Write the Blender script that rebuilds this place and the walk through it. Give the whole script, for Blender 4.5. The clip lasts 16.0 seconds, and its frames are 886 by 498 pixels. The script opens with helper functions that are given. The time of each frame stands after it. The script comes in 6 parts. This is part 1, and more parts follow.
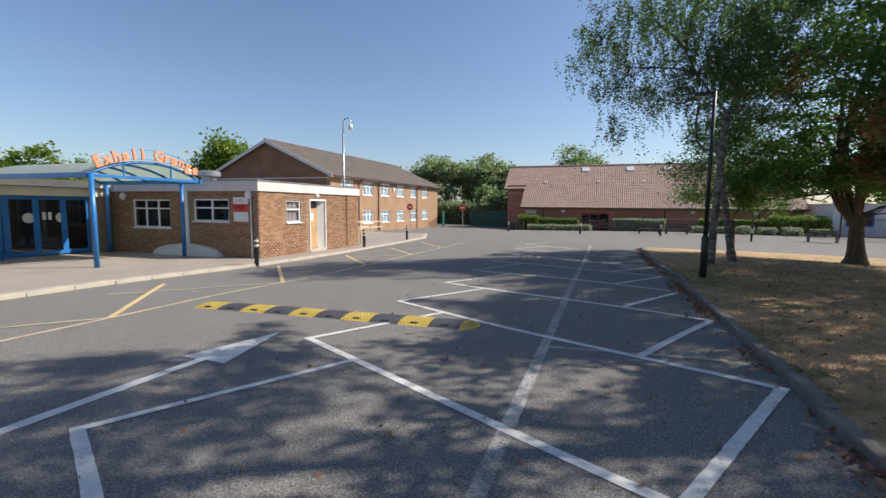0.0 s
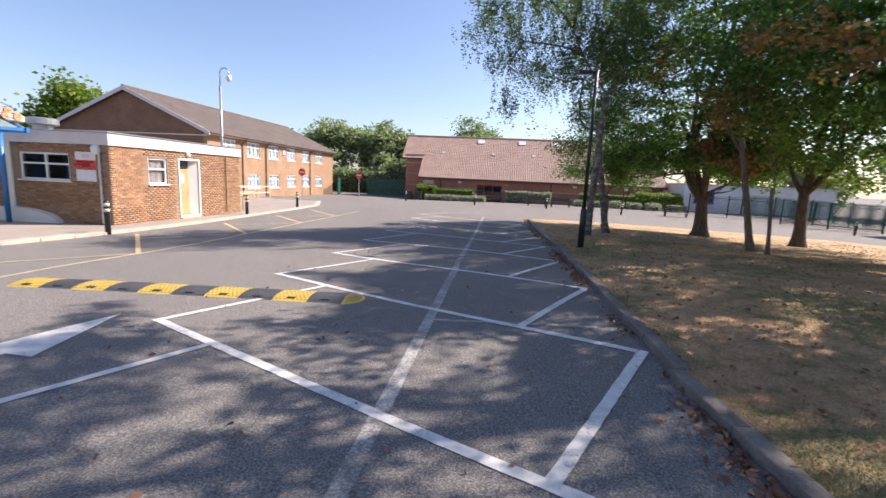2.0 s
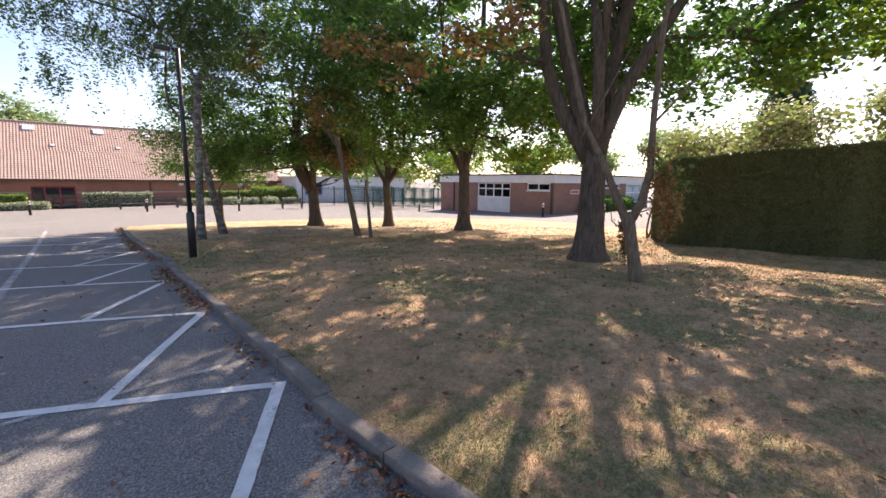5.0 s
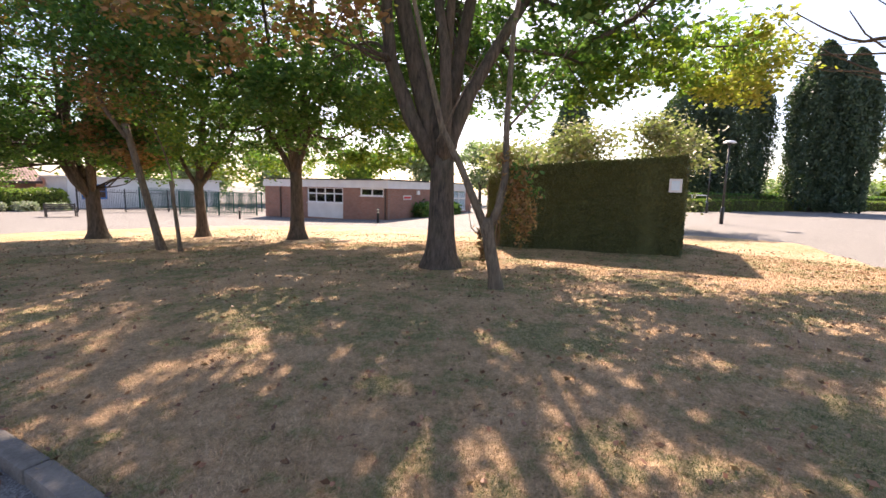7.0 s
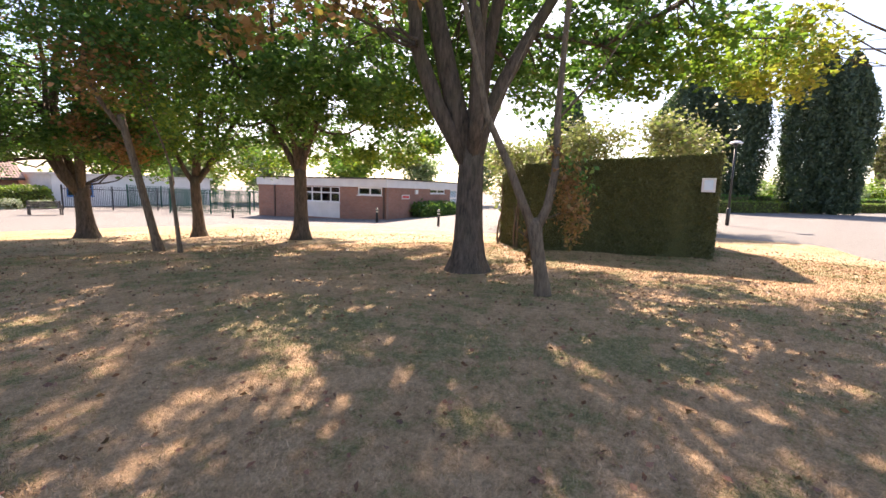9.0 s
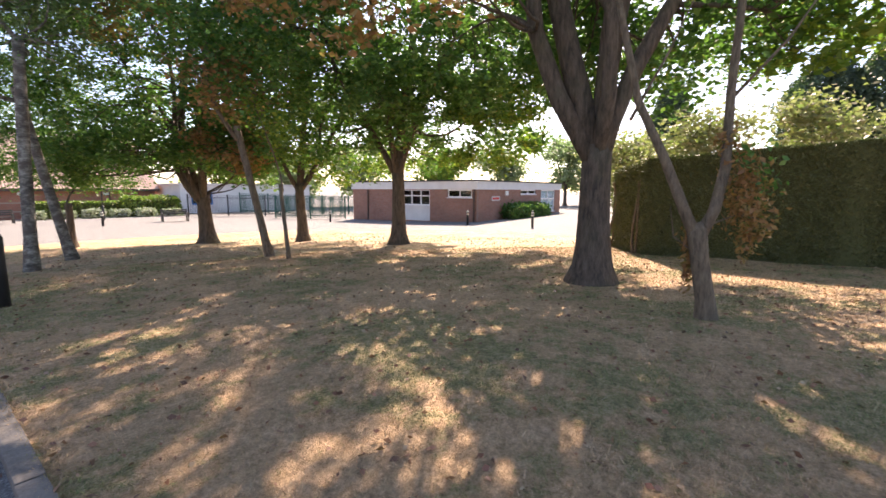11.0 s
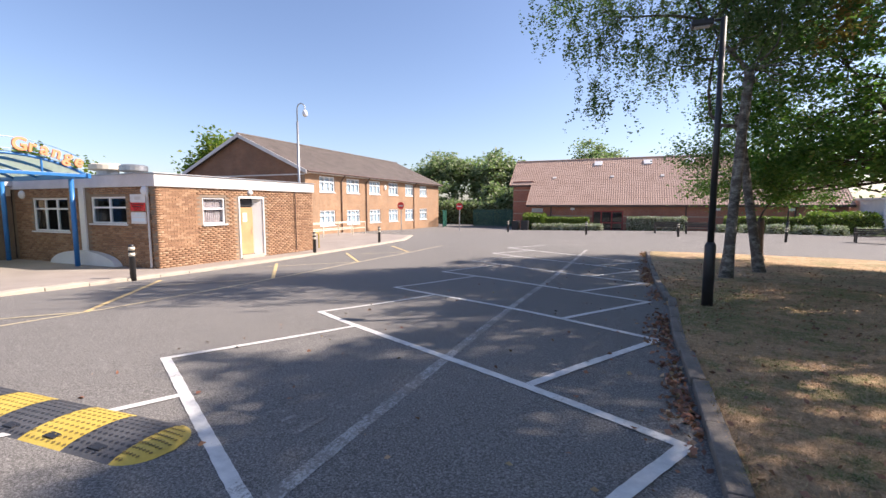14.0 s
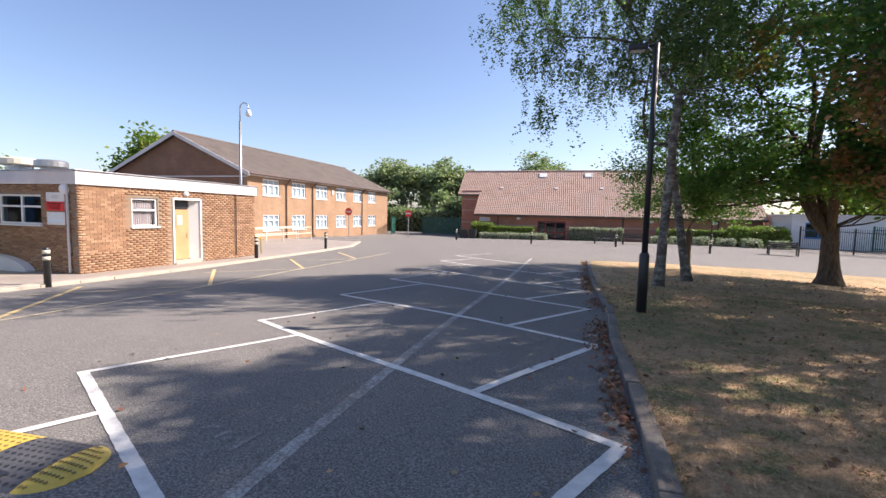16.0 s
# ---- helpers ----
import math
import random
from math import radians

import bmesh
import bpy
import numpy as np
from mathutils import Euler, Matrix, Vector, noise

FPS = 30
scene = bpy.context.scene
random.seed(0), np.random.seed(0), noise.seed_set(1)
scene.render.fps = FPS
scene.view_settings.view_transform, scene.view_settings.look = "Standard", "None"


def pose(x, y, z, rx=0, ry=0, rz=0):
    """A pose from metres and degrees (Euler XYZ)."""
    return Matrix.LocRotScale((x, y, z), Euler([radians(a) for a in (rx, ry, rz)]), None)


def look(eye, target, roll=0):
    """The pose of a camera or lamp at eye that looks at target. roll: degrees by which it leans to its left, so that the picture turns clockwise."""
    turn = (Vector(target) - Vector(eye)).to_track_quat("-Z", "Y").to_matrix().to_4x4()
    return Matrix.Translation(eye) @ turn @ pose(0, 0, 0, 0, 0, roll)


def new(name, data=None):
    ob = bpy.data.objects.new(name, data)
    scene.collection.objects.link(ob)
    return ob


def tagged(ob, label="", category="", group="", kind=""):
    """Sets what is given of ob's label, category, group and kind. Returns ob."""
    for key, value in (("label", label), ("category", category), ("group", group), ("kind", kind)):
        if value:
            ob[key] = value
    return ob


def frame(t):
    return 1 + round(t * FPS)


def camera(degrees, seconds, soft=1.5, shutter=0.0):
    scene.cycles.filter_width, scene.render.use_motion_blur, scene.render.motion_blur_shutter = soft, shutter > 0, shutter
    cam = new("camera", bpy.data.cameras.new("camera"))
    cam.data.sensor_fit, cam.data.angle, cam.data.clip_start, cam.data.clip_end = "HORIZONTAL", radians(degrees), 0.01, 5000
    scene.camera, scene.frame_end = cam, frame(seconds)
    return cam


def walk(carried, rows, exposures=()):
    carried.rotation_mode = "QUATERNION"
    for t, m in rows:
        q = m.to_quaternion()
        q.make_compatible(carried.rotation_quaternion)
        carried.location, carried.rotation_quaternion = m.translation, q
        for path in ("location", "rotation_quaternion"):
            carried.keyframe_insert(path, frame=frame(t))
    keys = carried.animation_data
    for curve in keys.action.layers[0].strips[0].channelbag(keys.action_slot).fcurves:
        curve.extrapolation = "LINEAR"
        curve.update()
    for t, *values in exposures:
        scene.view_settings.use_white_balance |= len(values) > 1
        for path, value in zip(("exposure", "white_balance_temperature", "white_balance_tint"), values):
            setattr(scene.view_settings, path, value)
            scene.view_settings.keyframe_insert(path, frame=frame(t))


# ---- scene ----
cam = camera(90.4, 16.0, soft=1.5, shutter=0.12)
PATH = [
    (0, (-0.159, 0.068, 1.588), (-0.816, 1.948, 1.393), 0.5),
    (0.5, (-0.15, 0.098, 1.559), (-0.617, 2.033, 1.37), 1.3),
    (1, (-0.105, 0.229, 1.554), (-0.624, 2.15, 1.348), 1.5),
    (1.5, (-0.051, 0.406, 1.543), (-0.565, 2.323, 1.296), 1.9),
    (2, (-0.06, 0.474, 1.549), (-0.265, 2.438, 1.229), 2.6),
    (2.5, (-0.163, 0.542, 1.576), (0.169, 2.489, 1.255), 0.6),
    (3, (-0.271, 0.611, 1.611), (0.568, 2.395, 1.272), -0.7),
    (3.5, (-0.201, 0.652, 1.625), (0.955, 2.248, 1.285), 1.6),
    (4, (-0.018, 0.808, 1.626), (1.15, 2.399, 1.298), 1.4),
    (6.5, (0.635, 1.945, 1.604), (2.286, 3.042, 1.336), 0.4),
    (7, (0.71, 2.109, 1.596), (2.468, 3.024, 1.33), 1.3),
    (7.5, (0.685, 2.415, 1.597), (2.477, 3.264, 1.342), 1.0),
    (8, (0.764, 2.642, 1.565), (2.547, 3.509, 1.307), 1.7),
    (10.5, (1.224, 3.666, 1.522), (2.968, 4.603, 1.238), -0.3),
    (11, (1.318, 3.887, 1.539), (2.901, 5.082, 1.274), 0.2),
    (11.5, (1.207, 4.115, 1.51), (2.63, 5.497, 1.251), 1.8),
    (12, (1.052, 4.286, 1.542), (2.007, 6.026, 1.293), -0.3),
    (12.5, (1.02, 4.451, 1.493), (1.076, 6.437, 1.266), 0.0),
    (13, (1.1, 4.454, 1.492), (0.489, 6.345, 1.267), -0.1),
    (13.5, (1.119, 4.412, 1.49), (0.374, 6.256, 1.276), 0.3),
    (14, (1.095, 4.384, 1.497), (0.342, 6.224, 1.3), -0.0),
    (14.5, (1.088, 4.381, 1.488), (0.37, 6.237, 1.304), 0.6),
    (15, (1.085, 4.399, 1.492), (0.431, 6.281, 1.317), 1.0),
    (15.5, (1.084, 4.399, 1.493), (0.49, 6.301, 1.325), 1.2),
    (16, (1.097, 4.397, 1.496), (0.563, 6.316, 1.335), 1.3),
]
EXPOSURES = [(0, 0.43, 6250, 13), (0.5, 0.7, 6450, 15), (1, 0.85, 6500, 16), (1.7, 0.95, 6450, 20), (3, 1.15, 6700, 23), (4.2, 1.32, 6750, 24), (7, 1.64, 7200, 25), (11, 1.8, 7100, 24), (12.5, 1.3, 6450, 22), (14, 1.0, 6450, 21), (16, 1.0, 6450, 21)]
walk(cam, [(t, look(eye, to, roll)) for t, eye, to, roll in PATH], EXPOSURES)

# ---- sky and sun ----
SUN = Vector((0.7, 0.36, 0.66)).normalized()
world = bpy.data.worlds.new("sky")
scene.world = world
world.use_nodes = True
wn = world.node_tree.nodes
sky = wn.new("ShaderNodeTexSky")
sky.sky_type = "NISHITA"
sky.sun_disc = False
sky.sun_elevation = math.asin(SUN.z)
sky.sun_rotation = math.atan2(SUN.x, SUN.y)
sky.air_density, sky.dust_density, sky.ozone_density = 1.0, 1.0, 2.6
wn["Background"].inputs["Strength"].default_value = 0.1
world.node_tree.links.new(sky.outputs["Color"], wn["Background"].inputs["Color"])
sun = new("sun", bpy.data.lights.new("sun", "SUN"))
sun.data.energy, sun.data.angle, sun.data.color = 5.0, radians(0.55), (1.0, 0.91, 0.76)
sun.matrix_basis = look(SUN * 60, (0, 0, 0))

# ---- materials ----
def material(name, colour, rough=0.8, metal=0.0):
    m = bpy.data.materials.new(name)
    m.use_nodes = True
    b = m.node_tree.nodes["Principled BSDF"]
    b.inputs["Base Color"].default_value = (*colour, 1)
    b.inputs["Roughness"].default_value = rough
    b.inputs["Metallic"].default_value = metal
    return m


def node(m, kind, **values):
    n = m.node_tree.nodes.new(kind)
    for key, value in values.items():
        n.inputs[key.replace("_", " ")].default_value = value
    return n


def ramp(m, source, stops):
    r = m.node_tree.nodes.new("ShaderNodeValToRGB")
    el = r.color_ramp.elements
    while len(el) < len(stops):
        el.new(0.5)
    for e, (at, c) in zip(el, stops):
        e.position, e.color = at, (*c, 1) if len(c) == 3 else c
    m.node_tree.links.new(source, r.inputs["Fac"])
    return r.outputs["Color"]


def coords(m):
    return m.node_tree.nodes.new("ShaderNodeTexCoord").outputs["Object"]


def noise_of(m, scale, detail=5.0, rough=0.6, source=None):
    n = node(m, "ShaderNodeTexNoise", Scale=scale, Detail=detail, Roughness=rough)
    m.node_tree.links.new(source or coords(m), n.inputs["Vector"])
    return n.outputs["Fac"]


def mixed(m, fac, a, b, mode="MIX"):
    n = m.node_tree.nodes.new("ShaderNodeMix")
    n.data_type, n.blend_type = "RGBA", mode
    for socket, value in ((n.inputs[0], fac), (n.inputs[6], a), (n.inputs[7], b)):
        if isinstance(value, (int, float)):
            socket.default_value = value
        elif isinstance(value, tuple):
            socket.default_value = (*value, 1)
        else:
            m.node_tree.links.new(value, socket)
    return n.outputs[2]


def shade(m, colour=None, rough=None, height=None, strength=0.3, distance=0.02):
    b, link = m.node_tree.nodes["Principled BSDF"], m.node_tree.links.new
    if colour is not None:
        link(colour, b.inputs["Base Color"])
    if rough is not None:
        link(rough, b.inputs["Roughness"])
    if height is not None:
        n = node(m, "ShaderNodeBump", Strength=strength, Distance=distance)
        link(height, n.inputs["Height"])
        link(n.outputs["Normal"], b.inputs["Normal"])
    return m


def worn(name, dark, light, scale=3.0, fine=60.0, rough=0.75, bump=0.25, metal=0.0):
    """A plain surface with broad stains and fine grain."""
    m = material(name, light, rough, metal)
    broad = ramp(m, noise_of(m, scale), [(0.3, dark), (0.7, light)])
    grain = noise_of(m, fine, 3)
    return shade(m, mixed(m, 0.35, broad, ramp(m, grain, [(0.3, dark), (0.7, light)])), height=grain, strength=bump)


def random_of(m, kind="island"):
    if kind == "island":
        return m.node_tree.nodes.new("ShaderNodeNewGeometry").outputs["Random Per Island"]
    return m.node_tree.nodes.new("ShaderNodeObjectInfo").outputs["Random"]


def leaf_material(name, stops, glow=0.45):
    m = material(name, stops[0][1], 0.55)
    tree, b = m.node_tree, m.node_tree.nodes["Principled BSDF"]
    colour = ramp(m, random_of(m), stops)
    tree.links.new(colour, b.inputs["Base Color"])
    thin = tree.nodes.new("ShaderNodeBsdfTranslucent")
    tree.links.new(mixed(m, 0.5, colour, (0.15, 0.36, 0.04)), thin.inputs["Color"])
    mix = tree.nodes.new("ShaderNodeMixShader")
    mix.inputs["Fac"].default_value = glow
    tree.links.new(b.outputs[0], mix.inputs[1])
    tree.links.new(thin.outputs[0], mix.inputs[2])
    tree.links.new(mix.outputs[0], tree.nodes["Material Output"].inputs["Surface"])
    return m


def asphalt_material():
    m = material("asphalt", (0.12, 0.118, 0.112), 0.88)
    speck = noise_of(m, 64, 5, 0.85)
    broad = noise_of(m, 0.22, 6, 0.65)
    patch = noise_of(m, 1.7, 5, 0.6)
    base = ramp(m, broad, [(0.3, (0.165, 0.153, 0.138)), (0.7, (0.25, 0.229, 0.204))])
    base = mixed(m, 0.3, base, ramp(m, patch, [(0.3, (0.105, 0.102, 0.097)), (0.75, (0.28, 0.264, 0.244))]))
    base = mixed(m, 0.68, base, ramp(m, speck, [(0.38, (0.02, 0.02, 0.02)), (0.5, (0.155, 0.149, 0.14)), (0.62, (0.44, 0.422, 0.396))]))
    m.node_tree.nodes["Principled BSDF"].inputs["Specular IOR Level"].default_value = 0.2
    stones = node(m, "ShaderNodeTexVoronoi", Scale=130.0)
    m.node_tree.links.new(coords(m), stones.inputs["Vector"])
    return shade(m, base, height=mixed(m, 0.5, speck, stones.outputs["Distance"]), strength=0.4, distance=0.02)


def brick_material(name, stops, kind="island"):
    m = material(name, stops[0][1], 0.9)
    tone = ramp(m, random_of(m, kind), stops)
    grain = noise_of(m, 45, 4)
    tone = mixed(m, 0.25, tone, ramp(m, grain, [(0.3, (0.08, 0.045, 0.03)), (0.7, (0.42, 0.27, 0.17))]))
    return shade(m, tone, height=grain, strength=0.4)


def coursed(name, tones, mortar, along="x", width=0.225, row=0.075):
    """Brickwork too far off to lay brick by brick."""
    m = material(name, tones[0], 0.9)
    tree = m.node_tree
    split = tree.nodes.new("ShaderNodeSeparateXYZ")
    tree.links.new(coords(m), split.inputs[0])
    join = tree.nodes.new("ShaderNodeCombineXYZ")
    tree.links.new(split.outputs["X" if along == "x" else "Y"], join.inputs[0])
    tree.links.new(split.outputs["Z"], join.inputs[1])
    b = tree.nodes.new("ShaderNodeTexBrick")
    b.inputs["Scale"].default_value = 1.0
    b.inputs["Brick Width"].default_value, b.inputs["Row Height"].default_value = width, row
    b.inputs["Mortar Size"].default_value = 0.008
    for key, c in (("Color1", tones[0]), ("Color2", tones[1]), ("Mortar", mortar)):
        b.inputs[key].default_value = (*c, 1)
    tree.links.new(join.outputs[0], b.inputs["Vector"])
    stain = ramp(m, noise_of(m, 0.7, 6), [(0.3, (0.72, 0.72, 0.72)), (0.7, (1.12, 1.1, 1.08))])
    return shade(m, mixed(m, 0.8, b.outputs["Color"], stain, "MULTIPLY"), height=b.outputs["Fac"], strength=-0.3)


def glass_material(name="window_glass", tint=(0.86, 0.91, 0.93)):
    m = material(name, tint, 0.03)
    tree = m.node_tree
    clear = tree.nodes.new("ShaderNodeBsdfTransparent")
    clear.inputs["Color"].default_value = (*tint, 1)
    gloss = tree.nodes.new("ShaderNodeBsdfGlossy")
    gloss.inputs["Roughness"].default_value = 0.03
    facing = tree.nodes.new("ShaderNodeLayerWeight")
    facing.inputs["Blend"].default_value = 0.5
    fres = ramp(m, facing.outputs["Facing"], [(0.0, (0.05, 0.05, 0.05)), (0.55, (0.1, 0.1, 0.1)), (0.8, (0.32, 0.32, 0.32)), (1.0, (0.9, 0.9, 0.9))])
    mix = tree.nodes.new("ShaderNodeMixShader")
    tree.links.new(fres, mix.inputs[0])
    tree.links.new(clear.outputs[0], mix.inputs[1])
    tree.links.new(gloss.outputs[0], mix.inputs[2])
    tree.links.new(mix.outputs[0], tree.nodes["Material Output"].inputs["Surface"])
    return m


def paint_line(name, colour, wear):
    """Road paint, worn through to the asphalt in places."""
    m = material(name, colour, 0.7)
    grain = noise_of(m, 38, 6, 0.75)
    broad = noise_of(m, 2.2, 4)
    mask = ramp(m, mixed(m, 0.4, grain, broad), [(wear - 0.06, (0, 0, 0)), (wear + 0.05, (1, 1, 1))])
    dirty = ramp(m, noise_of(m, 9, 4), [(0.3, tuple(c * 0.75 for c in colour)), (0.7, colour)])
    return shade(m, mixed(m, mask, (0.18, 0.168, 0.15), dirty), height=grain, strength=0.3)


def turf_tone(m):
    """Parched straw with green patches, at lawn scale."""
    broad, mid = noise_of(m, 0.55, 5, 0.6), noise_of(m, 2.6, 6, 0.75)
    return ramp(m, mixed(m, 0.55, broad, mid), [(0.435, (0.12, 0.185, 0.05)), (0.472, (0.28, 0.255, 0.09)), (0.498, (0.5, 0.31, 0.165)), (0.54, (0.64, 0.41, 0.23)), (0.62, (0.74, 0.5, 0.31))])


def grass_ground():
    m = material("dry_turf", (0.2, 0.17, 0.08), 0.95)
    fine = noise_of(m, 48, 5, 0.75)
    base = mixed(m, 0.42, turf_tone(m), ramp(m, fine, [(0.4, (0.07, 0.045, 0.025)), (0.5, (0.4, 0.26, 0.14)), (0.6, (0.78, 0.53, 0.33))]))
    tufts = noise_of(m, 15, 6, 0.8)
    base = mixed(m, 0.4, base, ramp(m, tufts, [(0.38, (0.055, 0.05, 0.022)), (0.5, (0.4, 0.27, 0.14)), (0.62, (0.78, 0.54, 0.34))]))
    return shade(m, base, height=mixed(m, 0.4, fine, tufts), strength=1.0, distance=0.05)


def blade_material():
    m = material("dry_grass_blades", (0.3, 0.22, 0.1), 0.8)
    own = ramp(m, random_of(m), [(0.0, (0.1, 0.13, 0.035)), (0.3, (0.24, 0.2, 0.08)), (0.75, (0.54, 0.34, 0.18)), (1.0, (0.76, 0.54, 0.35))])
    return shade(m, mixed(m, 0.38, turf_tone(m), own))


def bark_material(name, dark, light, scale=7.0):
    m = material(name, light, 0.95)
    place = node(m, "ShaderNodeMapping")
    place.inputs["Scale"].default_value = (1, 1, 0.22)
    m.node_tree.links.new(coords(m), place.inputs["Vector"])
    ridges = noise_of(m, scale * 2.2, 7, 0.7, place.outputs[0])
    moss = noise_of(m, 1.1, 4)
    tone = ramp(m, ridges, [(0.32, dark), (0.66, light)])
    tone = mixed(m, ramp(m, moss, [(0.5, (0, 0, 0)), (0.75, (0.5, 0.5, 0.5))]), tone, (0.1, 0.1, 0.05))
    return shade(m, tone, height=ridges, strength=0.9, distance=0.04)


def birch_material():
    m = material("birch_bark", (0.5, 0.48, 0.44), 0.85)
    place = node(m, "ShaderNodeMapping")
    place.inputs["Scale"].default_value = (1, 1, 2.2)
    m.node_tree.links.new(coords(m), place.inputs["Vector"])
    marks = noise_of(m, 3.2, 5, 0.7, place.outputs[0])
    plain = noise_of(m, 5, 6, 0.7)
    tone = ramp(m, marks, [(0.4, (0.05, 0.045, 0.04)), (0.54, (0.27, 0.25, 0.21)), (0.72, (0.44, 0.41, 0.37))])
    tone = mixed(m, ramp(m, plain, [(0.42, (0, 0, 0)), (0.58, (1, 1, 1))]), tone, (0.1, 0.08, 0.065))
    return shade(m, tone, height=plain, strength=0.6)


ASPHALT = asphalt_material()
PAVING = worn("pavement_tarmac", (0.25, 0.215, 0.185), (0.37, 0.32, 0.275), 0.8, 70)
KERB = worn("kerb_concrete", (0.1, 0.088, 0.076), (0.24, 0.21, 0.18), 2.5, 40, 0.9, 0.5)
KERB_PALE = worn("pale_kerb", (0.36, 0.32, 0.26), (0.5, 0.45, 0.37), 2.5, 40, 0.9, 0.4)
TURF = grass_ground()
WHITE_LINE = paint_line("white_road_paint", (0.72, 0.71, 0.68), 0.4)
OLD_LINE = paint_line("worn_white_paint", (0.5, 0.49, 0.47), 0.52)
GHOST_LINE = paint_line("ghost_white_paint", (0.46, 0.45, 0.43), 0.56)
YELLOW_LINE = paint_line("yellow_road_paint", (0.74, 0.55, 0.25), 0.42)
CREAM_LINE = paint_line("faded_yellow_paint", (0.66, 0.56, 0.36), 0.46)
YELLOW_DENT = worn("yellow_plastic_dents", (0.16, 0.11, 0.03), (0.26, 0.19, 0.05))
YELLOW = worn("yellow_plastic", (0.46, 0.33, 0.05), (0.64, 0.47, 0.09), 3, 40, 0.55, 0.15)
BLACK_RUBBER = worn("black_rubber", (0.05, 0.051, 0.054), (0.1, 0.1, 0.105), 3, 40, 0.6, 0.2)
MORTAR = worn("mortar", (0.2, 0.145, 0.1), (0.29, 0.22, 0.155), 1.5, 50)
BRICK = brick_material("buff_brick", [(0.0, (0.24, 0.125, 0.07)), (0.35, (0.32, 0.175, 0.095)), (0.7, (0.39, 0.225, 0.125)), (1.0, (0.45, 0.285, 0.17))])
BRICK_ONE = brick_material("buff_brick_single", [(0.0, (0.24, 0.125, 0.07)), (0.35, (0.32, 0.175, 0.095)), (0.7, (0.39, 0.225, 0.125)), (1.0, (0.45, 0.285, 0.17))], "object")
# Gable tones sit below the side wall's: its shade is put into the brick.
SCHOOL_X = coursed("gable_brick_shaded", ((0.2, 0.095, 0.06), (0.27, 0.135, 0.08)), (0.24, 0.18, 0.13), "x")
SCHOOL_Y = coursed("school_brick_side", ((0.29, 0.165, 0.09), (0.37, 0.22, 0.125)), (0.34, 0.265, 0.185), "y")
HALL_X = coursed("hall_brick", ((0.42, 0.15, 0.09), (0.5, 0.2, 0.125)), (0.38, 0.25, 0.19), "x")
HALL_Y = coursed("hall_brick_side", ((0.42, 0.15, 0.09), (0.5, 0.2, 0.125)), (0.38, 0.25, 0.19), "y")
BAND = worn("cream_band", (0.42, 0.3, 0.22), (0.52, 0.4, 0.3), 2, 50)
RB_Y = coursed("plum_brick", ((0.3, 0.14, 0.1), (0.37, 0.19, 0.14)), (0.3, 0.22, 0.18), "y")
RB_X = coursed("plum_brick_side", ((0.3, 0.14, 0.1), (0.37, 0.19, 0.14)), (0.3, 0.22, 0.18), "x")
WHITE = worn("white_paint", (0.62, 0.61, 0.6), (0.8, 0.79, 0.77), 1.2, 30, 0.5, 0.08)
PVC = worn("white_upvc", (0.72, 0.72, 0.72), (0.84, 0.84, 0.84), 2, 30, 0.35, 0.03)
FASCIA = worn("weathered_white_fascia", (0.5, 0.47, 0.45), (0.74, 0.71, 0.69), 0.9, 40, 0.6, 0.1)
CREAM = worn("cream_paint", (0.6, 0.54, 0.42), (0.72, 0.66, 0.54), 1.2, 30, 0.6, 0.08)
BLUE = worn("blue_gloss_paint", (0.02, 0.13, 0.36), (0.03, 0.2, 0.5), 2, 30, 0.35, 0.06)
ORANGE = worn("orange_letter_paint", (0.75, 0.24, 0.1), (0.85, 0.32, 0.15), 3, 30, 0.5, 0.05)
RED = worn("red_sign", (0.6, 0.03, 0.03), (0.72, 0.05, 0.045), 3, 30, 0.45, 0.03)
MAROON = worn("maroon_frame", (0.25, 0.03, 0.03), (0.36, 0.05, 0.05), 3, 30, 0.5, 0.05)
BLACK = worn("black_paint", (0.012, 0.012, 0.013), (0.03, 0.03, 0.032), 3, 40, 0.45, 0.1)
GREY_METAL = worn("galvanised_steel", (0.3, 0.31, 0.32), (0.46, 0.47, 0.48), 3, 40, 0.4, 0.05, 0.7)
PIPE_BROWN = worn("brown_pipe", (0.07, 0.04, 0.03), (0.11, 0.065, 0.05), 3, 40, 0.5, 0.05)
GREEN_FENCE = worn("green_fence_paint", (0.01, 0.07, 0.05), (0.02, 0.12, 0.09), 3, 40, 0.5, 0.05)
TAN_DOOR = worn("varnished_door", (0.4, 0.24, 0.11), (0.56, 0.37, 0.19), 1.4, 25, 0.45, 0.1)
WOOD = worn("weathered_bench_wood", (0.06, 0.05, 0.04), (0.13, 0.11, 0.09), 3, 40, 0.8, 0.3)
ROOF_GREY = worn("brown_grey_tiles", (0.075, 0.062, 0.054), (0.16, 0.132, 0.115), 1.1, 25, 0.9, 0.5)
ROOF_BROWN = worn("brown_pantiles", (0.36, 0.24, 0.185), (0.48, 0.335, 0.265), 0.9, 25, 0.85, 0.4)
# Near-black colour stands in for the gloom of unlit rooms and roof undersides.
UNLIT_ROOM = worn("unlit_interior", (0.03, 0.03, 0.03), (0.07, 0.065, 0.06), 2, 20, 0.9, 0.05)
FELT = worn("roof_felt", (0.12, 0.12, 0.12), (0.2, 0.195, 0.19), 1.5, 40, 0.9, 0.3)
CURTAIN = worn("pale_blue_curtain", (0.56, 0.7, 0.8), (0.78, 0.83, 0.86), 5, 30, 0.9, 0.1)
GLASS = glass_material()
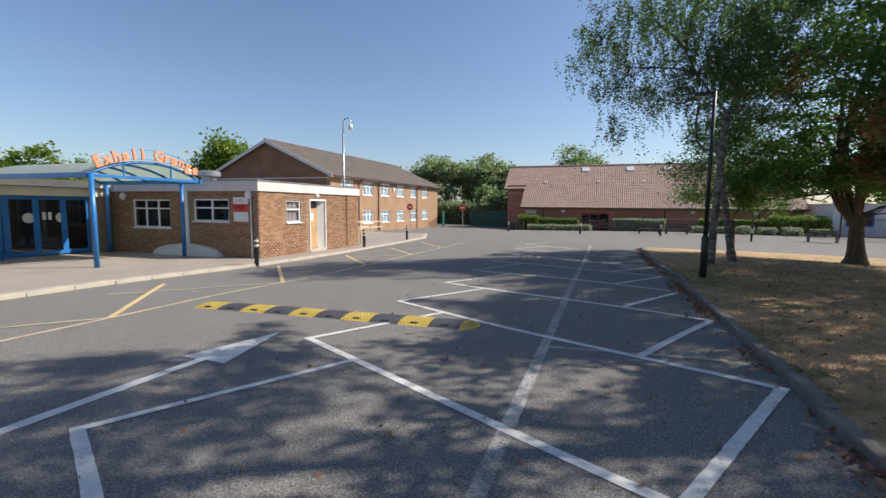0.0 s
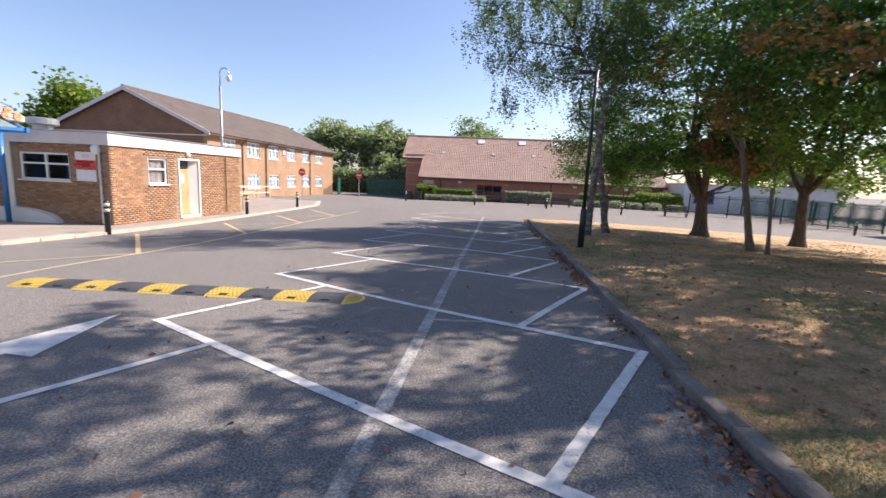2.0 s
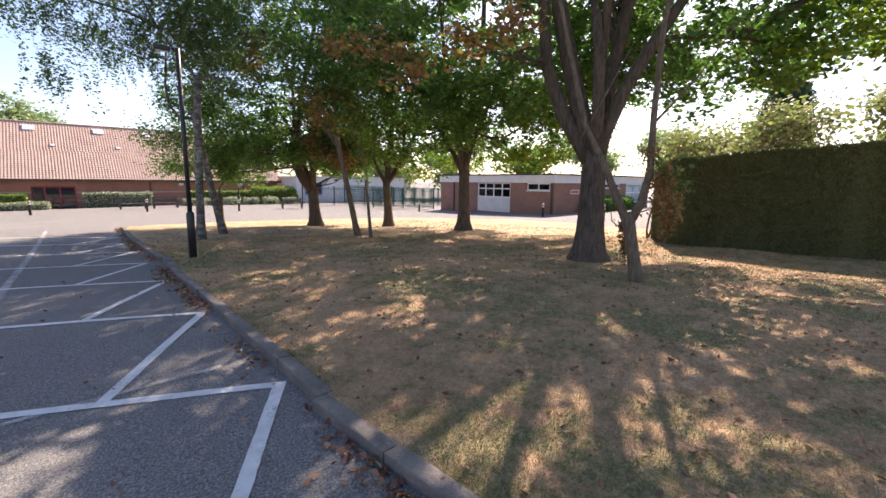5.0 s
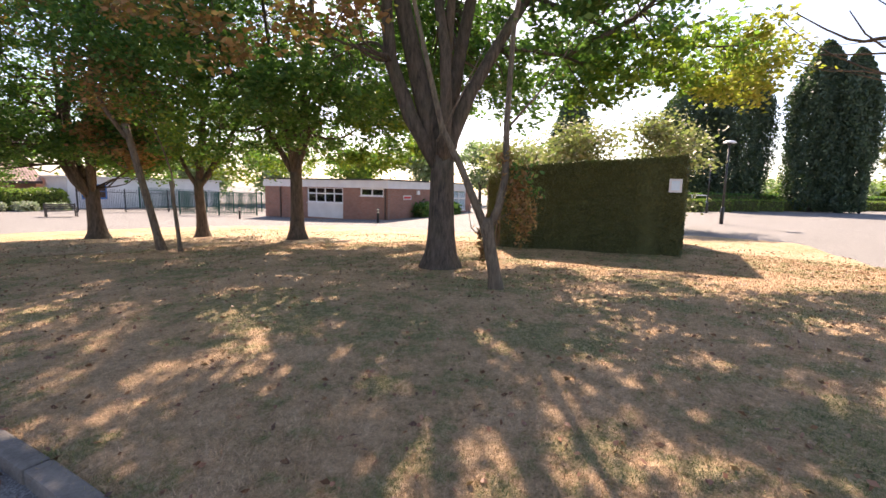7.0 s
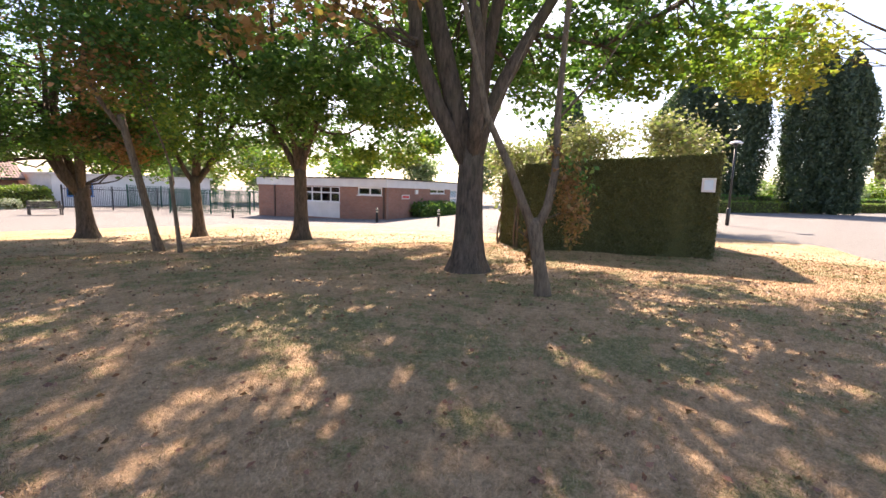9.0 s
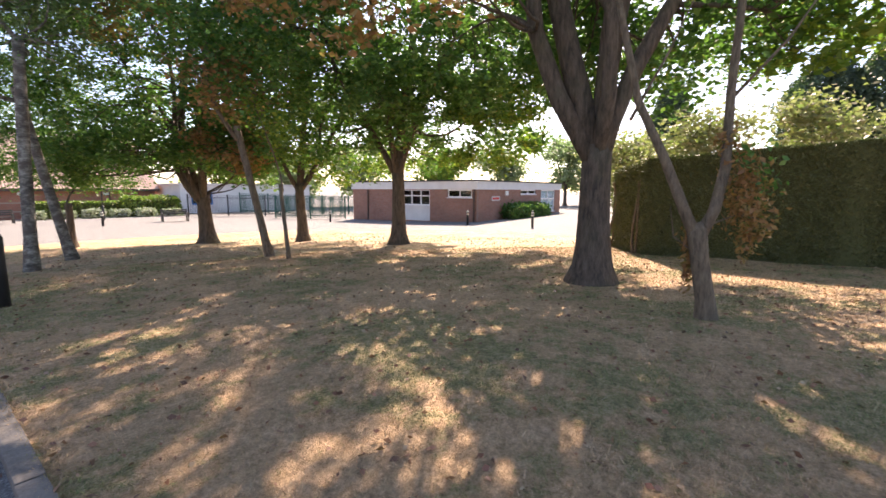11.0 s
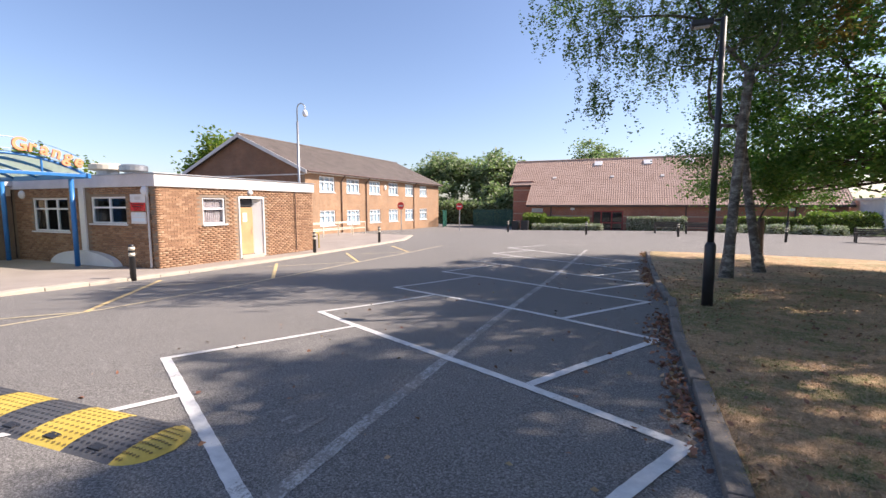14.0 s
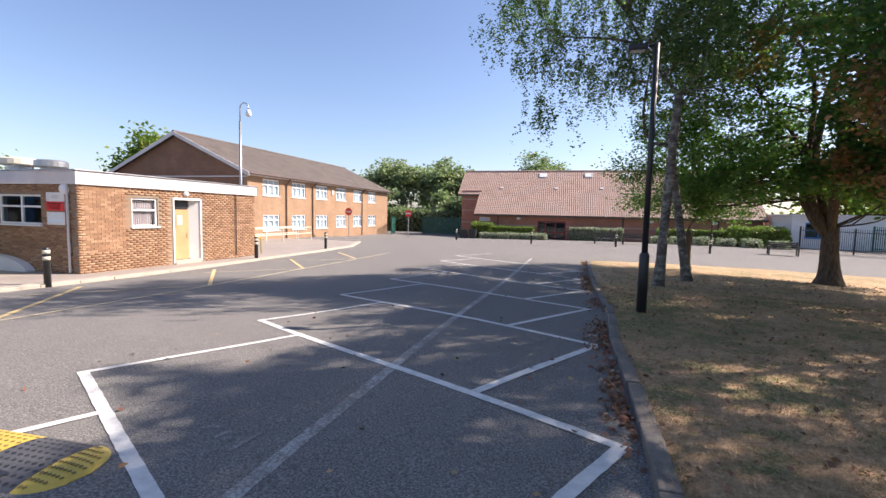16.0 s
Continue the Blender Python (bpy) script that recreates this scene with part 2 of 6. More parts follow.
POLY = leaf_material("canopy_sheet", [(0.0, (0.72, 0.76, 0.8)), (1.0, (0.8, 0.83, 0.86))], 0.5)
BARK = bark_material("maple_bark", (0.032, 0.024, 0.017), (0.155, 0.115, 0.085))
BARK_YOUNG = bark_material("sapling_bark", (0.075, 0.052, 0.034), (0.25, 0.185, 0.125), 11)
BIRCH = birch_material()
LEAF = leaf_material("maple_leaves", [(0.0, (0.035, 0.1, 0.024)), (0.45, (0.07, 0.165, 0.036)), (0.8, (0.13, 0.235, 0.05)), (0.97, (0.2, 0.27, 0.055)), (1.0, (0.3, 0.18, 0.06))], 0.42)
LEAF_LIME = leaf_material("lime_leaves", [(0.0, (0.07, 0.12, 0.015)), (0.5, (0.16, 0.22, 0.025)), (1.0, (0.32, 0.33, 0.04))], 0.55)
LEAF_GOLD = leaf_material("golden_leaves", [(0.0, (0.2, 0.2, 0.02)), (0.5, (0.42, 0.34, 0.04)), (1.0, (0.5, 0.36, 0.08))], 0.55)
LEAF_RUST = leaf_material("rusty_leaves", [(0.0, (0.24, 0.09, 0.045)), (0.5, (0.4, 0.15, 0.065)), (0.8, (0.45, 0.21, 0.09)), (1.0, (0.13, 0.14, 0.04))], 0.4)
LEAF_BIRCH = leaf_material("birch_leaves", [(0.0, (0.06, 0.1, 0.045)), (0.5, (0.12, 0.17, 0.075)), (1.0, (0.22, 0.25, 0.11))], 0.45)
# Far leaves are paler: the haze of distance is put into their colour.
LEAF_HAZED = leaf_material("hazed_far_leaves", [(0.0, (0.16, 0.2, 0.11)), (0.5, (0.27, 0.31, 0.17)), (1.0, (0.4, 0.42, 0.25))], 0.45)
LEAF_PALE = leaf_material("pale_shrub_leaves", [(0.0, (0.16, 0.15, 0.06)), (0.5, (0.3, 0.25, 0.11)), (1.0, (0.4, 0.29, 0.18))], 0.4)
CONIFER = leaf_material("conifer_sprays", [(0.0, (0.035, 0.06, 0.036)), (0.6, (0.065, 0.1, 0.055)), (1.0, (0.12, 0.155, 0.075))], 0.15)
HEDGE_LEAF = leaf_material("clipped_hedge_sprays", [(0.0, (0.085, 0.085, 0.028)), (0.6, (0.11, 0.11, 0.036)), (1.0, (0.14, 0.138, 0.046))], 0.1)
HEDGE_CORE = worn("hedge_core", (0.07, 0.07, 0.023), (0.105, 0.105, 0.034), 5, 60, 0.95, 0.8)
BOX_HEDGE = leaf_material("green_hedge_leaves", [(0.0, (0.08, 0.13, 0.02)), (0.6, (0.18, 0.24, 0.04)), (1.0, (0.34, 0.36, 0.06))], 0.3)
LAVENDER = leaf_material("grey_green_shrub", [(0.0, (0.2, 0.23, 0.14)), (0.6, (0.38, 0.38, 0.29)), (1.0, (0.56, 0.52, 0.46))], 0.3)
BLADE = blade_material()
LITTER = leaf_material("fallen_leaves", [(0.0, (0.12, 0.05, 0.035)), (0.5, (0.26, 0.1, 0.06)), (0.85, (0.36, 0.17, 0.1)), (1.0, (0.5, 0.36, 0.22))], 0.1)
PINK = worn("faded_curtain", (0.5, 0.4, 0.4), (0.62, 0.52, 0.5), 4, 30)


# ---- building helpers ----
def thing(name, label, category, at=(0, 0, 0), group="", kind=""):
    ob = new(name)
    ob.location = at
    return tagged(ob, label, category, group, kind)


def mesh_object(name, bm, mat, smooth=False):
    me = bpy.data.meshes.new(name)
    bm.normal_update()
    bm.to_mesh(me)
    bm.free()
    me.materials.append(mat)
    if smooth:
        me.shade_smooth()
    return new(name, me)


def part(name, bm, mat, parent, label="", smooth=False, kind=""):
    """One mesh under a thing or a part; the geometry is given in site metres."""
    ob = mesh_object(name, bm, mat, smooth)
    base = parent
    at = Vector((0, 0, 0))
    while base is not None:
        at += base.location
        base = base.parent
    ob.data.transform(Matrix.Translation(-at))
    ob.parent = parent
    return tagged(ob, label, kind=kind)


def structure(name, bm, mat, label, category, smooth=False):
    return tagged(mesh_object(name, bm, mat, smooth), label, category, kind="structure")


def box(bm, x0, x1, y0, y1, z0, z1, bevel=0.0):
    m = Matrix.LocRotScale(((x0 + x1) / 2, (y0 + y1) / 2, (z0 + z1) / 2), None, (abs(x1 - x0), abs(y1 - y0), abs(z1 - z0)))
    made = bmesh.ops.create_cube(bm, size=1, matrix=m)
    if bevel:
        edges = list({e for v in made["verts"] for e in v.link_edges})
        bmesh.ops.bevel(bm, geom=edges, offset=bevel, segments=2, affect="EDGES", profile=0.6)
    return bm


def boxes(*rows, bevel=0.0):
    bm = bmesh.new()
    for r in rows:
        box(bm, *r, bevel=bevel)
    return bm


def tube(bm, points, radii, sides=8, cap=True):
    """A tapered round tube through the points."""
    points = [Vector(p) for p in points]
    rings = []
    side = None
    for i, p in enumerate(points):
        way = (points[min(i + 1, len(points) - 1)] - points[max(i - 1, 0)]).normalized()
        side = way.orthogonal().normalized() if side is None else (side - way * side.dot(way)).normalized()
        up = way.cross(side)
        r = radii[i] if isinstance(radii, (list, tuple)) else radii
        rings.append([bm.verts.new(p + (side * math.cos(a) + up * math.sin(a)) * r)
                      for a in (2 * math.pi * k / sides for k in range(sides))])
    for a, b in zip(rings, rings[1:]):
        for k in range(sides):
            bm.faces.new((a[k], a[(k + 1) % sides], b[(k + 1) % sides], b[k]))
    if cap:
        bm.faces.new(rings[0][::-1])
        bm.faces.new(rings[-1])
    return bm


def prism(bm, outline, lift):
    """A flat outline of 3D points, thickened by the vector lift."""
    lift = Vector(lift)
    a = [bm.verts.new(p) for p in outline]
    b = [bm.verts.new(Vector(p) + lift) for p in outline]
    bm.faces.new(a[::-1])
    bm.faces.new(b)
    for i in range(len(a)):
        j = (i + 1) % len(a)
        bm.faces.new((a[i], a[j], b[j], b[i]))
    bmesh.ops.recalc_face_normals(bm, faces=bm.faces[:])
    return bm


def wall(bm, face, a0, a1, z0, z1, d0, d1, openings=()):
    """A wall along y (face 'x') or x (face 'y') between depths d0 and d1, with openings (a0, a1, z0, z1) through it."""
    cut_a = sorted({a0, a1, *[v for o in openings for v in o[:2]]})
    cut_z = sorted({z0, z1, *[v for o in openings for v in o[2:]]})
    for p, q in zip(cut_a, cut_a[1:]):
        for r, s in zip(cut_z, cut_z[1:]):
            if any(o[0] <= p and q <= o[1] and o[2] <= r and s <= o[3] for o in openings):
                continue
            if face == "x":
                box(bm, d0, d1, p, q, r, s)
            else:
                box(bm, p, q, d0, d1, r, s)
    bmesh.ops.remove_doubles(bm, verts=bm.verts[:], dist=0.0005)
    pairs = {}
    for f in bm.faces:
        pairs.setdefault(tuple(sorted(v.index for v in f.verts)), []).append(f)
    bm.verts.index_update()
    pairs = {}
    for f in bm.faces:
        pairs.setdefault(tuple(sorted(v.index for v in f.verts)), []).append(f)
    bmesh.ops.delete(bm, geom=[f for fs in pairs.values() if len(fs) > 1 for f in fs], context="FACES")
    return bm


def place(face, a, d, z):
    return (d, a, z) if face == "x" else (a, d, z)


def slab(bm, face, a0, a1, d0, d1, z0, z1, bevel=0.0):
    if face == "x":
        return box(bm, d0, d1, a0, a1, z0, z1, bevel)
    return box(bm, a0, a1, d0, d1, z0, z1, bevel)


def window(house, face, a0, a1, z0, z1, d, out, columns=(0.5,), rows=(0.62,), frame_mat=PVC, sill=True, pane_mat=GLASS, bar=0.06, curtain=None):
    """A framed window in a wall whose outer face is at depth d; out is the sign of the way out."""
    back, front = d - out * 0.12, d - out * 0.05
    cols = [a0] + [a0 + (a1 - a0) * c for c in columns] + [a1]
    lines = [z0] + [z0 + (z1 - z0) * r for r in rows] + [z1]
    bm = bmesh.new()
    loops = [[bm.verts.new(place(face, a, e, z)) for a, z in ((a0 + w, z0 + w), (a1 - w, z0 + w), (a1 - w, z1 - w), (a0 + w, z1 - w))]
             for w, e in ((0.0, back), (0.0, front), (bar, front), (bar, back))]
    for p, q in zip(loops, loops[1:] + loops[:1]):
        for k in range(4):
            bm.faces.new((p[k], p[(k + 1) % 4], q[(k + 1) % 4], q[k]))
    bmesh.ops.recalc_face_normals(bm, faces=bm.faces[:])
    bmesh.ops.bevel(bm, geom=bm.edges[:], offset=0.006, segments=1, affect="EDGES")
    frame_ob = part("window", bm, frame_mat, house)
    for c in cols[1:-1]:
        part("mullion", slab(bmesh.new(), face, c - bar / 2, c + bar / 2, back, front, z0 + bar - 0.004, z1 - bar + 0.004, 0.006), frame_mat, frame_ob)
    for r in lines[1:-1]:
        part("transom", slab(bmesh.new(), face, a0 + bar - 0.004, a1 - bar + 0.004, back + out * 0.004, front - out * 0.004, r - bar / 2, r + bar / 2, 0.006), frame_mat, frame_ob)
    mid = d - out * 0.085
    for p, q in zip(cols, cols[1:]):
        for r, s in zip(lines, lines[1:]):
            pane = part("pane", slab(bmesh.new(), face, p + bar * 0.5, q - bar * 0.5, mid - 0.003, mid + 0.003, r + bar * 0.5, s - bar * 0.5), pane_mat, frame_ob)
            pane.visible_shadow = False
    if sill:
        part("sill", slab(bmesh.new(), face, a0 - 0.05, a1 + 0.05, d - out * 0.05, d + out * 0.06, z0 - 0.05, z0 - 0.002, 0.01), frame_mat, frame_ob)
    if curtain:
        bm = bmesh.new()
        n = 36
        lo, hi = a0 + 0.03, a1 - 0.03
        ring = [(lo + (hi - lo) * k / n, d - out * (0.17 + 0.02 * math.sin(k * 1.9))) for k in range(n + 1)]
        low = [bm.verts.new(place(face, a, e, z0)) for a, e in ring]
        top = [bm.verts.new(place(face, a, e, z1)) for a, e in ring]
        for k in range(n):
            bm.faces.new((low[k], low[k + 1], top[k + 1], top[k]))
        part("curtain", bm, curtain, frame_ob, "pale curtain")
    return frame_ob


# ---- ground ----
TURN = radians(19.0)


def S(x, y):
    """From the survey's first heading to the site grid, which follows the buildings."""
    return (x * math.cos(TURN) - y * math.sin(TURN), x * math.sin(TURN) + y * math.cos(TURN))


FALL_Y = (-60, -20, 0, 5, 10, 16, 22, 28, 45, 50, 60, 400)
FALL_Z = (0.3, 0.15, 0.02, -0.08, -0.2, -0.44, -0.55, -0.59, -0.85, -1.05, -1.1, -1.1)


def smooth(a, b, x):
    q = np.clip((np.asarray(x, float) - a) / (b - a), 0, 1)
    return q * q * (3 - 2 * q)


def ground_z(u, v):
    """Height of the tarmac: a gentle fall away from the start, across to the lane and towards the far right."""
    u, v = np.asarray(u, float), np.asarray(v, float)
    x = u * math.cos(TURN) + v * math.sin(TURN)
    y = -u * math.sin(TURN) + v * math.cos(TURN)
    z = (np.interp(y - 1.5, FALL_Y, FALL_Z) + np.interp(y, FALL_Y, FALL_Z) + np.interp(y + 1.5, FALL_Y, FALL_Z)) / 3
    z = z - (0.1 * (1 - smooth(0.2, 3.8, x)) + 0.04 * (1 - smooth(-7, -3, x))) * (1 - smooth(26, 42, y))
    return z - 0.5 * np.clip((x - 7) / 20, 0, 1) * smooth(-14, 8, y) * (1 - smooth(26, 40, y))


def gz(u, v):
    return float(ground_z(u, v))


def grid_mesh(us, vs, zs):
    nu, nv = len(us), len(vs)
    uu, vv = np.meshgrid(us, vs, indexing="ij")
    co = np.stack([uu, vv, zs], -1).reshape(-1, 3)
    i = np.arange(nu * nv).reshape(nu, nv)
    faces = np.stack([i[:-1, :-1], i[1:, :-1], i[1:, 1:], i[:-1, 1:]], -1).reshape(-1, 4)
    return co, faces


def array_mesh(name, co, faces, mat, smooth_faces=False):
    me = bpy.data.meshes.new(name)
    co, faces = np.asarray(co, np.float32), np.asarray(faces, np.int32)
    n = faces.shape[1]
    me.vertices.add(len(co))
    me.vertices.foreach_set("co", co.ravel())
    me.loops.add(faces.size)
    me.loops.foreach_set("vertex_index", faces.ravel())
    me.polygons.add(len(faces))
    me.polygons.foreach_set("loop_start", np.arange(len(faces), dtype=np.int32) * n)
    me.update(calc_edges=True)
    me.validate()
    me.materials.append(mat)
    if smooth_faces:
        me.shade_smooth()
    return new(name, me)


near_u = np.arange(-32, 46.01, 0.5)
near_v = np.arange(-18, 62.01, 0.5)
us = np.concatenate([[-900, -300, -120, -60], near_u, [60, 90, 160, 400, 900]])
vs = np.concatenate([[-900, -300, -120, -50, -30], near_v, [75, 100, 160, 400, 900]])
uu, vv = np.meshgrid(us, vs, indexing="ij")
road = array_mesh("ground", *grid_mesh(us, vs, ground_z(uu, vv)), ASPHALT, True)
tagged(road, "grey worn tarmac of a sunny school car park", "ground", kind="structure")

# the grass island
KERB_LINE = [S(*p) for p in ((-2.6, -12), (-0.9, -6.6), (0.4, -3.2), (1.45, -0.8), (2.28, 1.5), (2.66, 2.86), (3.1, 4.03), (3.72, 5.75), (4.2, 7.0), (5.1, 9.5),
                             (5.85, 11.3), (7.2, 15.2), (8.7, 19.3), (10.3, 23.5), (10.75, 24.5))]
FAR_EDGE = [S(*p) for p in ((14, 24.4), (18.5, 23.7), (23.5, 21.4), (26.8, 18.4), (27.2, 12), (24.6, 7.0), (21.5, 3.6), (20.6, -1), (20.2, -5.6), (17.6, -8), (12.5, -6.6),
                            (9.5, -8.2), (6, -12), (2, -14))]
ISLAND = np.array(KERB_LINE + FAR_EDGE)


def inside_distance(u, v, poly):
    """Distance to the outline, positive inside."""
    p = np.stack([np.ravel(u), np.ravel(v)], -1)
    best = np.full(len(p), 1e9)
    odd = np.zeros(len(p), bool)
    for a, b in zip(poly, np.roll(poly, -1, axis=0)):
        d = b - a
        k = np.clip(((p - a) @ d) / (d @ d), 0, 1)
        best = np.minimum(best, np.linalg.norm(p - a - k[:, None] * d, axis=1))
        cross = (a[1] > p[:, 1]) != (b[1] > p[:, 1])
        with np.errstate(divide="ignore", invalid="ignore"):
            at = a[0] + (p[:, 1] - a[1]) * d[0] / (d[1] if d[1] else 1e-9)
        odd ^= cross & (p[:, 0] < at)
    return np.where(odd, best, -best).reshape(np.shape(u))


def turf_lift(u, v):
    sd = inside_distance(u, v, ISLAND)
    lumps = 0.03 * np.sin(np.asarray(u) * 0.9 + 1) * np.sin(np.asarray(v) * 0.7) + 0.012 * np.sin(np.asarray(u) * 3.1) * np.cos(np.asarray(v) * 2.7)
    return np.clip(sd * 1.2 - 0.04, -0.12, 0.075) + 0.08 * smooth(0.3, 4.0, sd) + lumps * smooth(0.2, 2.0, sd)


def tz(u, v):
    """Height of the ground as it is trodden, turf or tarmac."""
    return gz(u, v) + max(0.0, float(turf_lift(u, v)))


gu = np.arange(ISLAND[:, 0].min() - 0.6, ISLAND[:, 0].max() + 0.6, 0.2)
gv = np.arange(ISLAND[:, 1].min() - 0.6, ISLAND[:, 1].max() + 0.6, 0.2)
uu, vv = np.meshgrid(gu, gv, indexing="ij")
turf = array_mesh("lawn", *grid_mesh(gu, gv, ground_z(uu, vv) + turf_lift(uu, vv)), TURF, True)
tagged(turf, "parched brown and green lawn under the trees", "lawn", kind="structure")


def along(line, step):
    """Points every step metres along a line, with the way there."""
    out = []
    left = 0.0
    for a, b in zip(line, line[1:]):
        a, b = Vector(a), Vector(b)
        d = (b - a).length
        while left < d:
            out.append((a + (b - a) * left / d, (b - a).normalized()))
            left += step
        left -= d
    return out


EDGE = random.Random(8)


def strip(line, width, mat, name, label, lift=0.007, category="road marking", group="white bay lines"):
    """A painted line on the tarmac, as a thin film that follows the ground."""
    bm = bmesh.new()
    for a, b in zip(line, line[1:]):
        a, b = Vector(a), Vector(b)
        n = max(1, round((b - a).length / 0.07))
        side = (b - a).normalized().orthogonal() * width / 2
        pairs = []
        for k in range(n + 1):
            p = a + (b - a) * k / n
            pairs.append([bm.verts.new((q.x, q.y, gz(q.x, q.y) + lift)) for q in (p - side * EDGE.uniform(0.93, 1.06), p + side * EDGE.uniform(0.93, 1.06))])
        for (p, q), (r, s) in zip(pairs, pairs[1:]):
            bm.faces.new((p, q, s, r))
    bmesh.ops.recalc_face_normals(bm, faces=bm.faces[:])
    if sum(f.normal.z for f in bm.faces) < 0:
        bmesh.ops.reverse_faces(bm, faces=bm.faces[:])
    ob = mesh_object(name, bm, mat)
    return tagged(ob, label, category, group, "structure")


# white echelon bays
BAY_LEFT = [Vector(p) for p in ((-2.97, 3.36), (-1.98, 5.91), (-1.05, 8.57), (-0.13, 11.2), (0.7, 14.15), (1.67, 17.1), (2.6, 19.9), (3.5, 22.7), (4.4, 25.4))]
for k, left in enumerate(BAY_LEFT):
    near = Vector((3.04, 4.02)) + (Vector((0.925, 2.63)) if k >= 2 else Vector((0.94, 2.5))) * (k - 2)
    div = (near - left).normalized()
    across = Vector((-div.y, div.x))
    strip([S(*left), S(*near)], 0.1, WHITE_LINE, "bay_line", "worn white painted bay divider on tarmac")
    strip([S(*(near - div * 0.05)), S(*(near - across * 2.4 - div * 0.05))], 0.1, WHITE_LINE, "bay_line", "worn white painted bay end line on tarmac", 0.0085)
    strip([S(*(left + div * 0.05)), S(*(left + div * 0.05 + across * 2.5))], 0.09, WHITE_LINE, "bay_line", "worn white painted bay end line on tarmac", 0.0085)
strip([S(-1.0, -0.38), S(3.08, 10.94), S(8.05, 24.8)], 0.125, OLD_LINE, "old_line", "faded broad white line beneath the newer bays", 0.004, group="old lines")
strip([S(1.18, 5.55), S(3.0, 4.85)], 0.07, OLD_LINE, "old_line", "ghost of a removed white line", 0.004, group="old lines")
for pts in (((-1.6, 7.1), (-1.45, 7.16)), ((-1.38, 7.0), (-1.33, 7.12)), ((-1.12, 6.86), (-1.08, 7.16))):
    strip(pts, 0.045, GHOST_LINE, "old_line", "worn remains of white lettering on tarmac", 0.005, group="old lines")
# direction arrow
strip([S(-4.6, -0.01), S(-3.48, 3.28), S(-2.89, 4.99)], 0.13, WHITE_LINE, "arrow_shaft", "white painted shaft of a direction arrow", group="arrow")
bm = bmesh.new()
bm.faces.new([bm.verts.new((*S(x, y), gz(*S(x, y)) + 0.009)) for x, y in ((-2.57, 4.83), (-2.44, 6.16), (-3.17, 5.05), (-2.89, 4.97))])
tagged(mesh_object("arrow_head", bm, WHITE_LINE), "white painted head of a direction arrow", "road marking", "arrow", "structure")
# yellow bays along the building
strip([S(*p) for p in ((-7.83, -0.55), (-6.74, 3.26), (-5.51, 7.02), (-4.79, 9.37), (-3.96, 11.36), (-3.4, 13.4), (-2.89, 15.57), (-1.68, 19.77), (1.05, 27.54))], 0.08, CREAM_LINE, "yellow_line", "faded yellow painted edge line", group="yellow lines")
for k, (fx, fy, wx, wy) in enumerate(((-5.52, 7.03, -7, 10.73), (-4.15, 10.9, -5.88, 15.16), (-2.89, 15.46, -4.46, 19.26), (-1.6, 19.88, -3.05, 23.36), (-0.31, 24.07, -1.67, 27.3))):
    strip([S(fx, fy), S(wx, wy)], 0.1, YELLOW_LINE, "yellow_line", "yellow painted bay line", 0.008, group="yellow lines")
    strip([S(fx, fy), S(fx - 3.05, fy - 1.75)], 0.07, CREAM_LINE, "yellow_line", "faded yellow painted bay line", 0.0095, group="yellow lines")
for x, y in ((6.2, 27.5), (4.2, 31.5), (8.4, 31.0)):
    strip([S(x, y), S(x + 2.6, y + 0.3)], 0.1, OLD_LINE, "old_line", "worn white marking on sunny tarmac", 0.006, group="old lines")

# kerb round the island
kerb = thing("kerb", "grey concrete kerb edging the lawn", "kerb", kind="structure")
rnd = random.Random(4)


def kerb_stone(length, width, height):
    bm = boxes((0, length - 0.012, 0, width, -0.2, height), bevel=0.018)
    me = bpy.data.meshes.new("kerb_stone")
    bm.to_mesh(me)
    bm.free()
    return me


stone = kerb_stone(0.915, 0.135, 0.085)
stone.materials.append(KERB)
for p, way in along(KERB_LINE, 0.915):
    ob = new("kerb_stone", stone)
    ob.matrix_basis = Matrix.Translation((p.x, p.y, gz(p.x, p.y) + rnd.uniform(-0.008, 0.008))) @ Matrix.Rotation(math.atan2(way.y, way.x) + rnd.uniform(-0.012, 0.012), 4, "Z") @ Matrix.Rotation(-math.asin(max(-1, min(1, gz(*(p + way * 0.9)) - gz(*p)))) / 0.9, 4, "Y") @ Matrix.Translation((0, -0.14, 0))
    ob.parent = kerb

# pavement along the building
PAVE_EDGE = [S(*p) for p in ((-12.3, -4.37), (-10.01, 3.8), (-8.77, 8.17), (-8.19, 10.27), (-7.14, 13.41), (-6.3, 15.92), (-5.02, 19.67), (-4.12, 22.73), (-2.67, 27.2), (-1.5, 31.5), (-1.6, 36))]
PAVEMENT = np.array(PAVE_EDGE + [S(-9, 40), S(-16, 40), S(-40, 30), S(-40, -4)])


def pave_lift(u, v):
    return np.clip(inside_distance(u, v, PAVEMENT) * 2.0 - 0.1, -0.1, 0.07)


